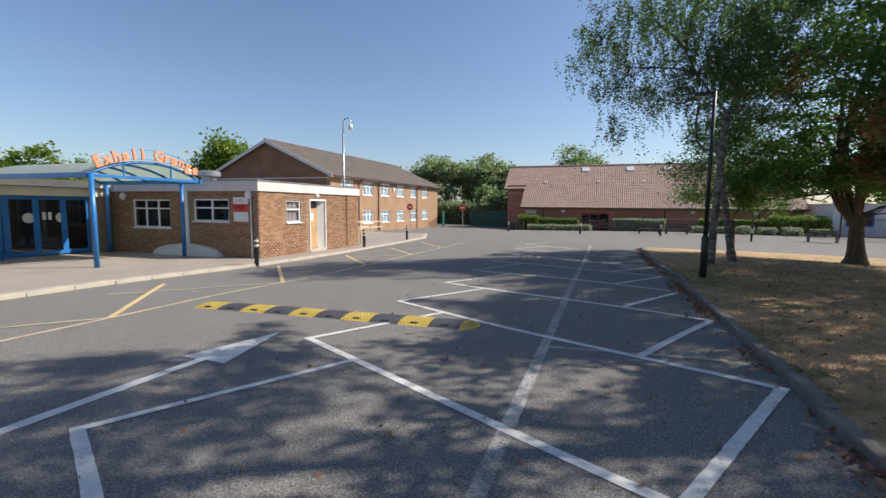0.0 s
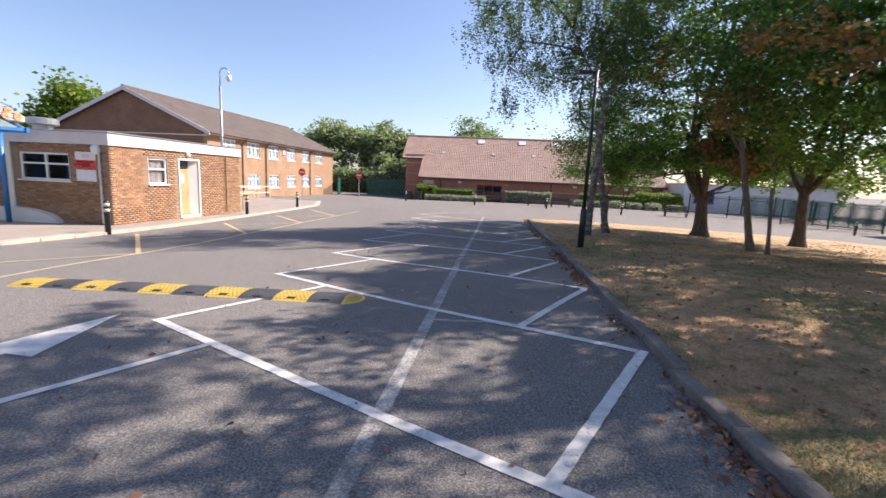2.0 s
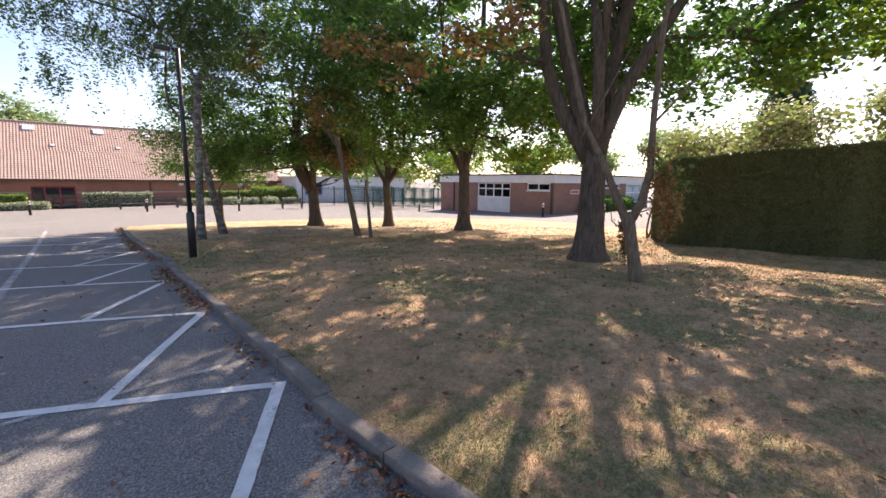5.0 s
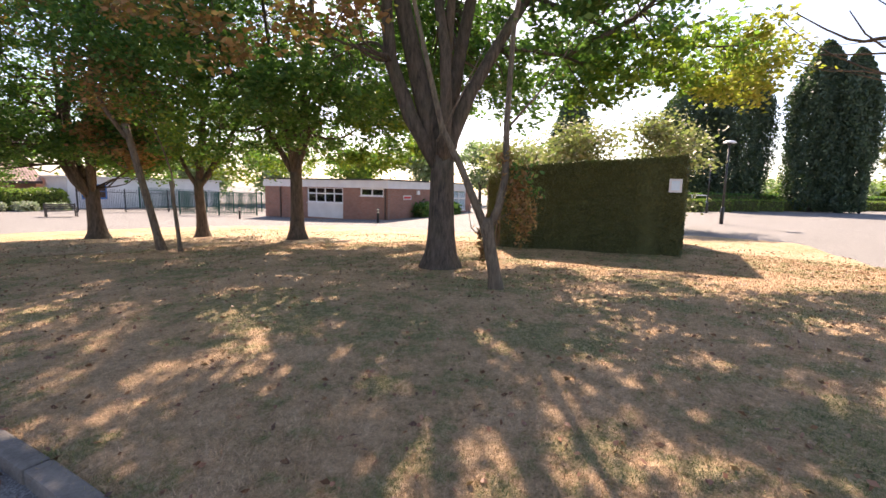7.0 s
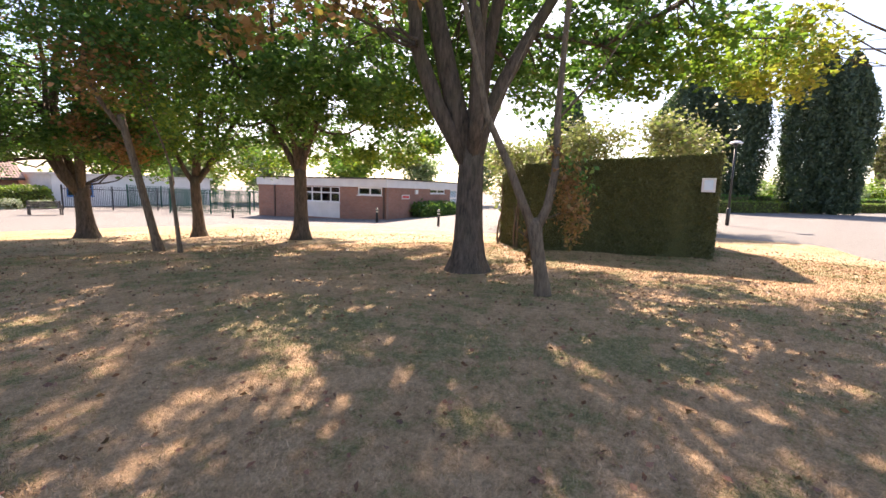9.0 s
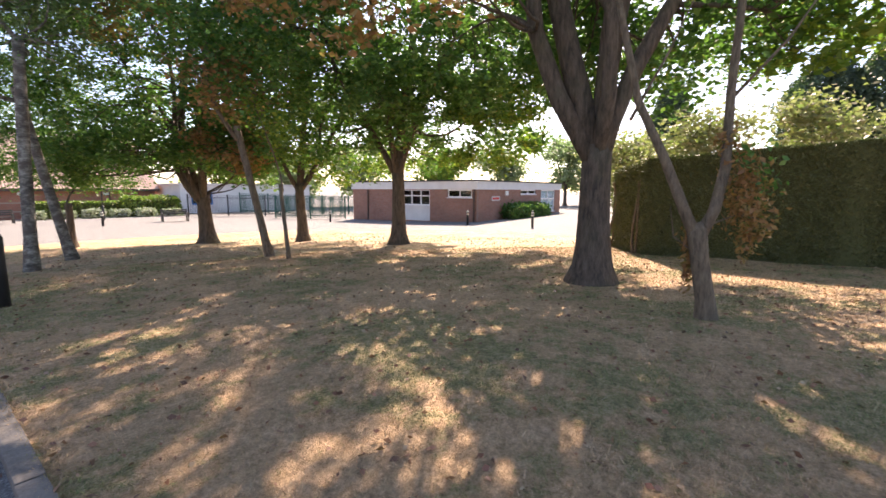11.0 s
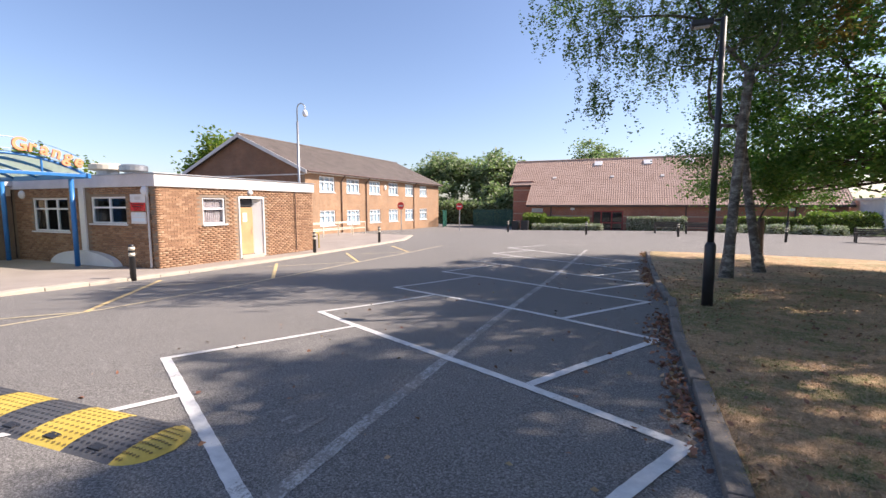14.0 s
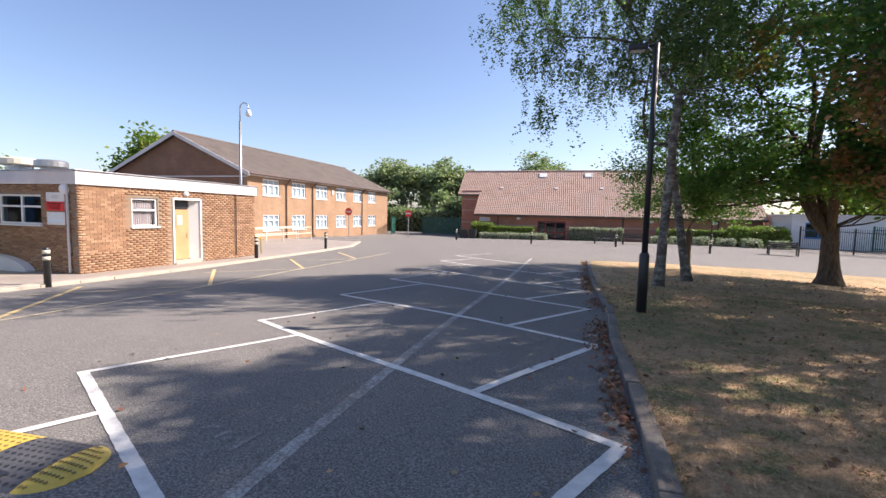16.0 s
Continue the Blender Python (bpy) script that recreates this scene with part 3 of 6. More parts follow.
gu = np.arange(-34, -9, 0.25)
gv = np.arange(-8, 36, 0.25)
uu, vv = np.meshgrid(gu, gv, indexing="ij")
pave = array_mesh("pavement", *grid_mesh(gu, gv, ground_z(uu, vv) + pave_lift(uu, vv)), PAVING, True)
tagged(pave, "pale pinkish tarmac footway by the entrance", "pavement", kind="structure")
pave_kerb = thing("pavement_kerb", "low pale concrete kerb of the footway", "kerb", kind="structure")
stone = kerb_stone(0.915, 0.3, 0.075)
stone.materials.append(KERB_PALE)
for p, way in along(PAVE_EDGE, 0.915):
    ob = new("kerb_stone", stone)
    ob.matrix_basis = Matrix.Translation((p.x, p.y, gz(p.x, p.y) + rnd.uniform(-0.004, 0.004))) @ Matrix.Rotation(math.atan2(way.y, way.x) + rnd.uniform(-0.008, 0.008), 4, "Z")
    ob.parent = pave_kerb


# ---- annex beside the entrance ----
def lay_bricks(parent, face, a0, a1, z0, z1, d, out, openings, single=()):
    """Stretcher bricks proud of a wall; those in the stretch `single` are pieces of their own, the rest one mesh."""
    L, H, D = 0.215, 0.065, 0.012
    rows = int((z1 - z0) / 0.075)
    verts, faces = [], []
    piece = None
    r2 = random.Random(7)
    for r in range(rows):
        z = z0 + r * 0.075
        a = a0 - (0.1125 if r % 2 else 0)
        while a < a1:
            lo, hi = max(a, a0), min(a + L, a1)
            a += 0.225
            if hi - lo < 0.05 or any(lo < o[1] and hi > o[0] and z < o[3] and z + H > o[2] for o in openings):
                continue
            jut = r2.uniform(-0.003, 0.003)
            if single and single[0] <= lo and hi <= single[1] and single[2] <= z <= single[3] and hi - lo > L - 0.001:
                if piece is None:
                    bm = slab(bmesh.new(), face, 0, L, 0, out * D, 0, H)
                    piece = bpy.data.meshes.new("brick")
                    bm.to_mesh(piece)
                    bm.free()
                    piece.materials.append(BRICK_ONE)
                ob = new("brick", piece)
                ob.location = Vector(place(face, lo, d + out * jut, z)) - parent.location
                ob.parent = parent
                continue
            q = [place(face, p, e, s) for e in (d, d + out * (D + jut)) for p, s in ((lo, z), (hi, z), (hi, z + H), (lo, z + H))]
            b = len(verts)
            verts += q
            faces += [(b + 4, b + 5, b + 6, b + 7), (b, b + 1, b + 5, b + 4), (b + 1, b + 2, b + 6, b + 5), (b + 2, b + 3, b + 7, b + 6), (b + 3, b, b + 4, b + 7)]
    ob = array_mesh("brickwork", np.array(verts) - np.array(parent.location), faces, BRICK)
    ob.parent = parent
    return tagged(ob, kind="stuff")


AX, AY = -12.62, 13.9
annex = thing("annex_building", "flat-roofed buff brick school annex with white fascia", "building", (AX, AY, gz(AX, AY)))
base = -0.75
right_open = [(15.58, 16.53, 0.82, 1.78), (17.15, 18.4, -0.62, 1.83)]
front_open = [(-15.96, -14.1, 0.88, 1.79), (-19.47, -17.27, 0.55, 1.76)]
part("wall", wall(bmesh.new(), "x", AY, 21.5, base, 2.12, AX - 0.25, AX - 0.012, right_open), MORTAR, annex, "brick wall in sunlight")
part("wall", wall(bmesh.new(), "y", -20.8, AX - 0.25, base, 2.12, AY + 0.012, AY + 0.25, front_open), MORTAR, annex, "brick wall in shade")
part("wall", boxes((-20.8, AX - 0.25, 21.25, 21.5, base, 2.12)), MORTAR, annex)
part("roof", boxes((-20.9, AX + 0.02, AY - 0.02, 21.55, 2.1, 2.3)), FELT, annex, "felted flat roof")
part("fascia", boxes((AX + 0.0, AX + 0.06, AY - 0.06, 21.56, 2.1, 2.5), (-20.9, AX, AY - 0.06, AY, 2.1, 2.5), (-20.9, AX, 21.5, 21.56, 2.1, 2.5), bevel=0.012), FASCIA, annex, "white weathered fascia board")
part("fascia_trim", boxes((AX - 0.1, AX + 0.1, AY - 0.1, 21.6, 2.5, 2.53), (-20.9, AX - 0.1, AY - 0.1, AY + 0.1, 2.5, 2.53), bevel=0.008), GREY_METAL, annex, "grey metal roof edge trim")
part("floor", boxes((-20.8, AX - 0.25, AY + 0.25, 21.25, base, -0.45)), UNLIT_ROOM, annex)
part("room_wall", boxes((-20.7, AX - 1.4, 17.0, 17.1, -0.4, 2.1), (-20.7, AX - 0.3, 18.8, 18.9, -0.4, 2.1)), UNLIT_ROOM, annex)
window(annex, "x", 15.58, 16.53, 0.82, 1.78, AX, 1, (), (0.58,), curtain=PINK)
w = window(annex, "y", -15.96, -14.1, 0.88, 1.79, AY, -1, (0.52,), (0.6,))
w = window(annex, "y", -19.47, -17.27, 0.55, 1.76, AY, -1, (0.34, 0.67), (0.68,))
# recessed doorway
part("door_reveal", boxes((AX - 0.35, AX + 0.02, 18.36, 18.42, -0.55, 1.83), (AX - 0.35, AX + 0.02, 17.13, 17.19, -0.55, 1.83), (AX - 0.35, AX + 0.02, 17.19, 18.36, 1.77, 1.85)), WHITE, annex, "white painted reveal")
prism(bm := bmesh.new(), [(AX - 0.3, 18.06, -0.5), (AX - 0.02, 18.355, -0.5), (AX - 0.02, 18.355, 1.77), (AX - 0.3, 18.06, 1.77)], (-0.05, 0.02, 0))
part("side_panel", bm, WHITE, annex, "white painted splayed panel")
door = part("door", boxes((AX - 0.3, AX - 0.25, 17.2, 18.06, -0.5, 1.42), bevel=0.008), TAN_DOOR, annex, "tan varnished wooden door")
part("vision_panel", boxes((AX - 0.252, AX - 0.245, 17.28, 17.5, 0.75, 1.2)), GLASS, door, "small glazed panel")
part("notice", boxes((AX - 0.25, AX - 0.245, 17.55, 17.76, 0.85, 1.2)), WHITE, door, "white paper notice")
part("fanlight", boxes((AX - 0.3, AX - 0.25, 17.2, 18.05, 1.45, 1.76)), BLACK, door, "dark fanlight")
tube(bm := bmesh.new(), [(AX - 0.22, 17.96, 0.35), (AX - 0.22, 17.96, 0.55)], 0.012)
part("handle", bm, GREY_METAL, door, "steel pull handle")
part("door_step", boxes((AX - 0.35, AX + 0.04, 17.2, 18.35, -0.62, -0.47), bevel=0.01), KERB_PALE, annex)
# pipes, lamps and signs on the walls
tube(bm := bmesh.new(), [(AX + 0.05, 20.25, -0.5), (AX + 0.05, 20.25, 2.1)], 0.022)
part("downpipe", bm, PIPE_BROWN, annex)
tube(bm := bmesh.new(), [(-12.92, AY - 0.06, -0.5), (-12.92, AY - 0.06, 2.1)], 0.035)
part("downpipe", bm, FASCIA, annex)
part("pilaster", boxes((-16.5, -16.2, AY - 0.06, AY + 0.0, -0.55, 2.12), bevel=0.008), WHITE, annex, "white painted pilaster")


def disc_lamp(at, out, radius=0.15, face="y"):
    ob = thing("bulkhead_lamp", "round white bulkhead lamp on a brick wall", "wall lamp", at, "wall lamps")
    bm = bmesh.new()
    ax = Vector(out)
    tube(bm, [Vector(at), Vector(at) + ax * 0.05, Vector(at) + ax * 0.09, Vector(at) + ax * 0.11], [radius, radius, radius * 0.8, radius * 0.3], 20)
    part("diffuser", bm, PVC, ob, "opal white cover", True)
    bm = bmesh.new()
    tube(bm, [Vector(at) - ax * 0.005, Vector(at) + ax * 0.03], radius * 1.08, 20)
    part("ring", bm, FASCIA, ob)
    return ob


disc_lamp((-13.06, AY - 0.002, 1.96), (0, -1, 0), 0.16)
disc_lamp((-20.02, AY - 0.002, 1.9), (0, -1, 0), 0.15)
disc_lamp((AX + 0.002, 17.7, 2.0), (1, 0, 0), 0.1)


def wall_sign(name, label, x0, x1, z0, z1, y, ground, panels):
    ob = thing(name, label, "sign", ((x0 + x1) / 2, y, z0))
    part("board", boxes((x0, x1, y - 0.018, y, z0, z1), bevel=0.004), ground, ob)
    for px0, px1, pz0, pz1, mat in panels:
        part("panel", boxes((x0 + (x1 - x0) * px0, x0 + (x1 - x0) * px1, y - 0.021, y - 0.0185, z0 + (z1 - z0) * pz0, z0 + (z1 - z0) * pz1)), mat, ob)
    return ob


wall_sign("visitor_sign", "white and red visitor sign with small lettering on brick", -13.83, -13.09, 1.32, 1.86, AY - 0.001, WHITE,
          [(0, 1, 0.0, 0.5, RED), (0.1, 0.9, 0.36, 0.42, WHITE), (0.1, 0.75, 0.22, 0.28, WHITE), (0.25, 0.75, 0.1, 0.14, WHITE), (0.3, 0.7, 0.66, 0.86, FASCIA)])
wall_sign("notice_board", "white notice with pale blue lines on brick", -13.83, -13.1, 0.9, 1.28, AY - 0.001, WHITE,
          [(0.08, 0.9, 0.2, 0.5, CURTAIN), (0.08, 0.9, 0.62, 0.7, CURTAIN), (0.3, 0.7, 0.78, 0.88, CURTAIN)])
# curved white plinth at the wall's foot
bm = bmesh.new()
foot = tz(-16.2, 13.5)
prism(bm, [(-16.26 + 1.82 * math.cos(k * math.pi / 20), AY - 0.25, foot + 0.05 + 0.5 * math.sin(k * math.pi / 20)) for k in range(21)], (0, 0.24, 0))
tagged(mesh_object("curved_plinth", bm, WHITE), "low white half-round plinth against the brick wall", "plinth")


def cowl(at, mat, label, r=0.42, stem=0.6):
    ob = thing("roof_cowl", label, "roof vent", at, "roof cowls")
    x, y, z = at
    tube(bm := bmesh.new(), [(x, y, z), (x, y, z + stem + 0.05)], r * 0.7, 18)
    part("base", bm, GREY_METAL, ob)
    tube(bm := bmesh.new(), [(x, y, z + stem), (x, y, z + stem + 0.04), (x, y, z + stem + 0.24), (x, y, z + stem + 0.29)], [r, r * 1.1, r * 1.1, r * 0.9], 20)
    part("cap", bm, mat, ob)


cowl((-18.35, 17.0, 2.3), GREY_METAL, "round grey metal roof cowl", 0.48, 0.62)
cowl((-20.1, 17.0, 2.3), CREAM, "round tan metal roof cowl", 0.6, 0.72)
lay_bricks(annex, "y", -20.6, AX - 0.02, -0.6, 2.1, AY + 0.012, -1, [(a - 0.01, b + 0.01, c - 0.02, d + 0.01) for a, b, c, d in front_open] + [(-16.5, -16.2, -1, 3)])
lay_bricks(annex, "x", AY, 21.5, -0.6, 2.1, AX - 0.012, 1, [(a - 0.02, b + 0.02, c - 0.02, d + 0.02) for a, b, c, d in right_open], (14.0, 15.5, 0.05, 2.1))

# ---- entrance block with glazed doors ----
entrance = thing("entrance_building", "low school entrance block with blue framed glass doors", "building", (-21.5, 10, gz(-21, 10)))
part("wall", wall(bmesh.new(), "x", 4.0, 13.88, base, 2.2, -21.05, -20.8, [(9.2, 13.0, -0.6, 1.85), (5.0, 9.0, -0.2, 1.85)]), MORTAR, entrance)
part("fascia", boxes((-20.8, -20.72, 4.0, 13.85, 1.85, 2.2), bevel=0.01), CREAM, entrance, "cream fascia over the doors")
part("roof", boxes((-30, -20.6, 3.8, 26, 2.2, 2.42)), FELT, entrance)
part("parapet", boxes((-30, -20.55, 3.7, 3.8, 2.15, 2.5), (-20.6, -20.52, 3.7, 13.84, 2.22, 2.5), bevel=0.01), FASCIA, entrance)
part("wall", boxes((-30, -21.05, 3.9, 4.1, base, 2.2), (-30, -29.8, 4.1, 26, base, 2.2), (-29.8, -20.8, 25.8, 26, base, 2.2)), MORTAR, entrance)
part("floor", boxes((-29.8, -21.06, 4.1, 25.8, -0.6, -0.42)), UNLIT_ROOM, entrance)
part("room_wall", boxes((-25.0, -24.9, 4.2, 25.6, -0.4, 2.2)), UNLIT_ROOM, entrance)
leaf_bounds = (9.2, 10.15, 11.1, 12.05, 13.0)
for p, q in zip(leaf_bounds, leaf_bounds[1:]):
    fr = part("door", boxes((-20.95, -20.88, p, p + 0.1, -0.5, 1.84), (-20.95, -20.88, q - 0.1, q, -0.5, 1.84), (-20.946, -20.884, p, q, -0.5, -0.34), (-20.946, -20.884, p, q, 1.7, 1.84), bevel=0.006), BLUE, entrance, "blue framed glass entrance door")
    part("pane", boxes((-20.92, -20.914, p + 0.05, q - 0.05, -0.4, 1.75)), GLASS, fr).visible_shadow = False
for v in (10.85, 11.95):
    tube(bm := bmesh.new(), [(-20.91, v, 0.98), (-20.905, v, 0.98)], 0.2, 12)
    part("window_sticker", bm, FASCIA, entrance, "pale round sticker on the glass")
part("paper_sign", boxes((-20.91, -20.9, 11.3, 11.42, 0.9, 1.2), (-20.91, -20.9, 11.5, 11.62, 0.9, 1.2)), WHITE, entrance)
window(entrance, "x", 5.0, 9.0, -0.2, 1.85, -20.8, 1, (0.33, 0.66), (), BLUE)

# ---- blue canopy ----
canopy = thing("entrance_canopy", "blue steel entrance canopy with arched clear roof", "canopy", (-15.2, 11.3, gz(-15.2, 11.3)))
C0, C1, CZ, RISE = 9.25, 13.3, 2.45, 0.52
ZSPAN = C1 - C0


def arch_z(v, extra=0.0):
    k = (v - C0) / ZSPAN
    return CZ + extra + 4 * RISE * k * (1 - k)


def arch(u, r, extra=0.0, n=16):
    return [(u, C0 + ZSPAN * k / n, arch_z(C0 + ZSPAN * k / n, extra)) for k in range(n + 1)]


for u, v in ((-14.75, 9.3), (-15.9, 13.35), (-20.2, 9.6), (-20.45, 13.5)):
    tube(bm := bmesh.new(), [(u, v, tz(u, v) - 0.03), (u, v, CZ + 0.05)], 0.075, 14)
    post = part("post", bm, BLUE, canopy, "round blue steel post", True)
    tube(bm := bmesh.new(), [(u, v, tz(u, v) - 0.02), (u, v, tz(u, v) + 0.03)], 0.13, 14)
    part("foot_plate", bm, BLUE, post)
for u in (-14.9, -16.3, -17.7, -19.1, -20.5):
    tube(bm := bmesh.new(), arch(u, 0), 0.045, 8)
    part("rib", bm, BLUE, canopy, "curved blue rib", True)
for v in (C0, C1):
    part("beam", boxes((-20.7, -14.8, v - 0.05, v + 0.05, CZ - 0.09, CZ + 0.07), bevel=0.012), BLUE, canopy, "blue edge beam")
part("beam", boxes((-14.95, -14.85, C0, C1, CZ - 0.06, CZ + 0.04), bevel=0.01), BLUE, canopy, "blue tie beam")
for v in (10.4, 12.1):
    tube(bm := bmesh.new(), [(-14.9, v, CZ), (-14.9, v, arch_z(v) + 0.05)], 0.03)
    part("strut", bm, BLUE, canopy)
bm = bmesh.new()
a, b = arch(-20.7, 0, 0.05), arch(-14.85, 0, 0.05)
va, vb = [bm.verts.new(p) for p in a], [bm.verts.new(p) for p in b]
for k in range(16):
    bm.faces.new((va[k], vb[k], vb[k + 1], va[k + 1]))
bmesh.ops.solidify(bm, geom=bm.faces[:], thickness=0.012)
sheet = part("roof_sheet", bm, POLY, canopy, "clear arched roof sheet")
for extra in (0.12, 0.44):
    tube(bm := bmesh.new(), arch(-14.82, 0, extra)[1:-1], 0.012, 6)
    part("letter_rail", bm, BLUE, canopy)
letters = "Exhall Grange"
for k, ch in enumerate(letters):
    if ch == " ":
        continue
    v = C0 + 0.2 + (k + 0.5) * (ZSPAN - 0.4) / len(letters)
    slope = 4 * RISE * (1 - 2 * (v - C0) / ZSPAN) / ZSPAN
    cu = bpy.data.curves.new("letter", "FONT")
    cu.body, cu.size, cu.extrude, cu.align_x = ch, 0.5, 0.03, "CENTER"
    cu.offset = 0.012
    ob = new("letter_text", cu)
    bpy.context.view_layer.update()
    me = bpy.data.meshes.new_from_object(ob)
    bpy.data.objects.remove(ob)
    me.materials.clear()
    me.materials.append(ORANGE)
    me.transform(Matrix.Translation((-14.78, v, arch_z(v, 0.11))) @ Matrix.Rotation(math.atan(slope), 4, "X") @ Matrix.Rotation(radians(90), 4, "Z") @ Matrix.Rotation(radians(90), 4, "X"))
    me.transform(Matrix.Translation(-canopy.location))
    lo = new("letter", me)
    lo.parent = canopy
    tagged(lo, "orange raised letter")

# ---- two-storey school block ----
SX, SL, SY0, SY1, EAVE, RIDGE = -20.1, -31.9, 30.1, 54.7, 4.05, 6.85
school = thing("school_building", "two-storey brown brick school block with pitched tiled roof", "building", (SX, SY0, gz(SX, SY0)))
cols = [31.7 + 3.52 * k for k in range(6)]
holes = [(c, c + 1.9, z0, z1) for c in cols for z0, z1 in ((2.5, 3.7), (-0.08, 1.12))]
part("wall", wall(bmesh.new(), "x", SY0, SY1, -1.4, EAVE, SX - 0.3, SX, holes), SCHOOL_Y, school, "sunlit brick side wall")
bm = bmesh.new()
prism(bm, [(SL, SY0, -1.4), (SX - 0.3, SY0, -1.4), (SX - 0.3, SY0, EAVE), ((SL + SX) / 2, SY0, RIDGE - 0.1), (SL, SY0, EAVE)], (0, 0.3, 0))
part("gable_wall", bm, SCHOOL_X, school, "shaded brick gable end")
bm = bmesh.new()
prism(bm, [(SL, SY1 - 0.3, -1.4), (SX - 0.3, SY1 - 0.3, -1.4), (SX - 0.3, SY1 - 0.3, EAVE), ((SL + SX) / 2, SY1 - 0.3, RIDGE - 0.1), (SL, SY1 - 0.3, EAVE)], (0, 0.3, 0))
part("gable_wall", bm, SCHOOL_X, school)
part("wall", boxes((SL, SL + 0.3, SY0 + 0.3, SY1 - 0.3, -1.4, EAVE)), SCHOOL_Y, school)
part("floor", boxes((SL + 0.3, SX - 0.3, SY0 + 0.3, SY1 - 0.3, 1.5, 1.8), (SL + 0.3, SX - 0.3, SY0 + 0.3, SY1 - 0.3, EAVE - 0.1, EAVE), (SL + 0.3, SX - 0.3, SY0 + 0.3, SY1 - 0.3, -1.4, -0.9)), UNLIT_ROOM, school)
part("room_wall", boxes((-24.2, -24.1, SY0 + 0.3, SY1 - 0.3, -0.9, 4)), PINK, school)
part("string_course", boxes((SL, SX, SY0 - 0.03, SY0, EAVE - 0.35, EAVE - 0.27)), FASCIA, school, "pale band across the gable")


def tiled_slope(bm, e0, e1, r0, r1, courses, waves, depth=0.03, wave=0.0):
    """Lapped courses from an eave edge e0-e1 up to a ridge edge r0-r1."""
    e0, e1, r0, r1 = (Vector(p) for p in (e0, e1, r0, r1))
    n = (e1 - e0).cross(r0 - e0).normalized()
    if n.z < 0:
        n = -n
    for c in range(courses):
        lo, hi = c / courses, (c + 1) / courses
        a0, a1, b0, b1 = e0.lerp(r0, lo), e1.lerp(r1, lo), e0.lerp(r0, hi), e1.lerp(r1, hi)
        rows = []
        for p, q, lift in ((a0, a1, 0.0), (a0, a1, depth), (b0, b1, depth * 0.3)):
            rows.append([bm.verts.new(p.lerp(q, k / waves) + n * (lift + (wave * (0.5 + 0.5 * math.cos(math.pi * k)) if lift else 0))) for k in range(waves + 1)])
        for x, y in zip(rows, rows[1:]):
            for k in range(waves):
                bm.faces.new((x[k], x[k + 1], y[k + 1], y[k]))
    bmesh.ops.recalc_face_normals(bm, faces=bm.faces[:])
    if sum(f.normal.z for f in bm.faces) < 0:
        bmesh.ops.reverse_faces(bm, faces=bm.faces[:])
    return bm


MID = (SL + SX) / 2
part("roof", tiled_slope(bmesh.new(), (SX + 0.45, SY0 - 0.35, EAVE - 0.1), (SX + 0.45, SY1 + 0.3, EAVE - 0.1), (MID, SY0 - 0.35, RIDGE), (MID, SY1 + 0.3, RIDGE), 22, 40), ROOF_GREY, school, "brown-grey plain tiled roof slope", kind="stuff")
part("roof", tiled_slope(bmesh.new(), (SL - 0.45, SY0 - 0.35, EAVE - 0.1), (SL - 0.45, SY1 + 0.3, EAVE - 0.1), (MID, SY0 - 0.35, RIDGE), (MID, SY1 + 0.3, RIDGE), 8, 10), ROOF_GREY, school, kind="stuff")
part("roof_deck", prism(bmesh.new(), [(SL - 0.4, SY0 - 0.3, EAVE - 0.16), (MID, SY0 - 0.3, RIDGE - 0.06), (SX + 0.4, SY0 - 0.3, EAVE - 0.16), (MID, SY0 - 0.3, RIDGE - 0.2)], (0, SY1 - SY0 + 0.5, 0)), UNLIT_ROOM, school)
for sgn, ex in ((1, SX + 0.45), (-1, SL - 0.45)):
    prism(bm := bmesh.new(), [(ex, SY0 - 0.4, EAVE - 0.32), (ex, SY0 - 0.4, EAVE - 0.06), (MID, SY0 - 0.4, RIDGE + 0.03), (MID, SY0 - 0.4, RIDGE - 0.24)], (0, 0.05, 0))
    part("bargeboard", bm, FASCIA, school, "white bargeboard")
part("soffit", boxes((SX, SX + 0.42, SY0 - 0.3, SY1 + 0.25, EAVE - 0.22, EAVE - 0.17)), FASCIA, school)
tube(bm := bmesh.new(), [(SX + 0.48, SY0 - 0.3, EAVE - 0.12), (SX + 0.48, SY1 + 0.28, EAVE - 0.12)], 0.07)
part("gutter", bm, PIPE_BROWN, school)
tube(bm := bmesh.new(), [(MID, SY0 - 0.38, RIDGE + 0.02), (MID, SY1 + 0.3, RIDGE + 0.02)], 0.1)
part("ridge_tiles", bm, ROOF_GREY, school)
for v in (34.4, 38.1, 47.65):
    tube(bm := bmesh.new(), [(SX + 0.45, v, EAVE - 0.2), (SX + 0.08, v, EAVE - 0.6), (SX + 0.08, v, -1.0)], 0.05)
    part("downpipe", bm, PIPE_BROWN, school, "dark downpipe")
for c in cols:
    for z0, z1 in ((2.5, 3.7), (-0.08, 1.12)):
        window(school, "x", c, c + 1.9, z0, z1, SX, 1, (0.33, 0.67), (0.66,), bar=0.09, curtain=CURTAIN)
window_g = part("window", boxes((-27.6, -24.6, SY0 - 0.03, SY0 + 0.02, 3.0, 3.42)), FASCIA, school, "pale window behind the annex roof")
part("alarm_box", boxes((SX, SX + 0.12, 41.3, 41.6, 3.0, 3.4), bevel=0.02), PVC, school)

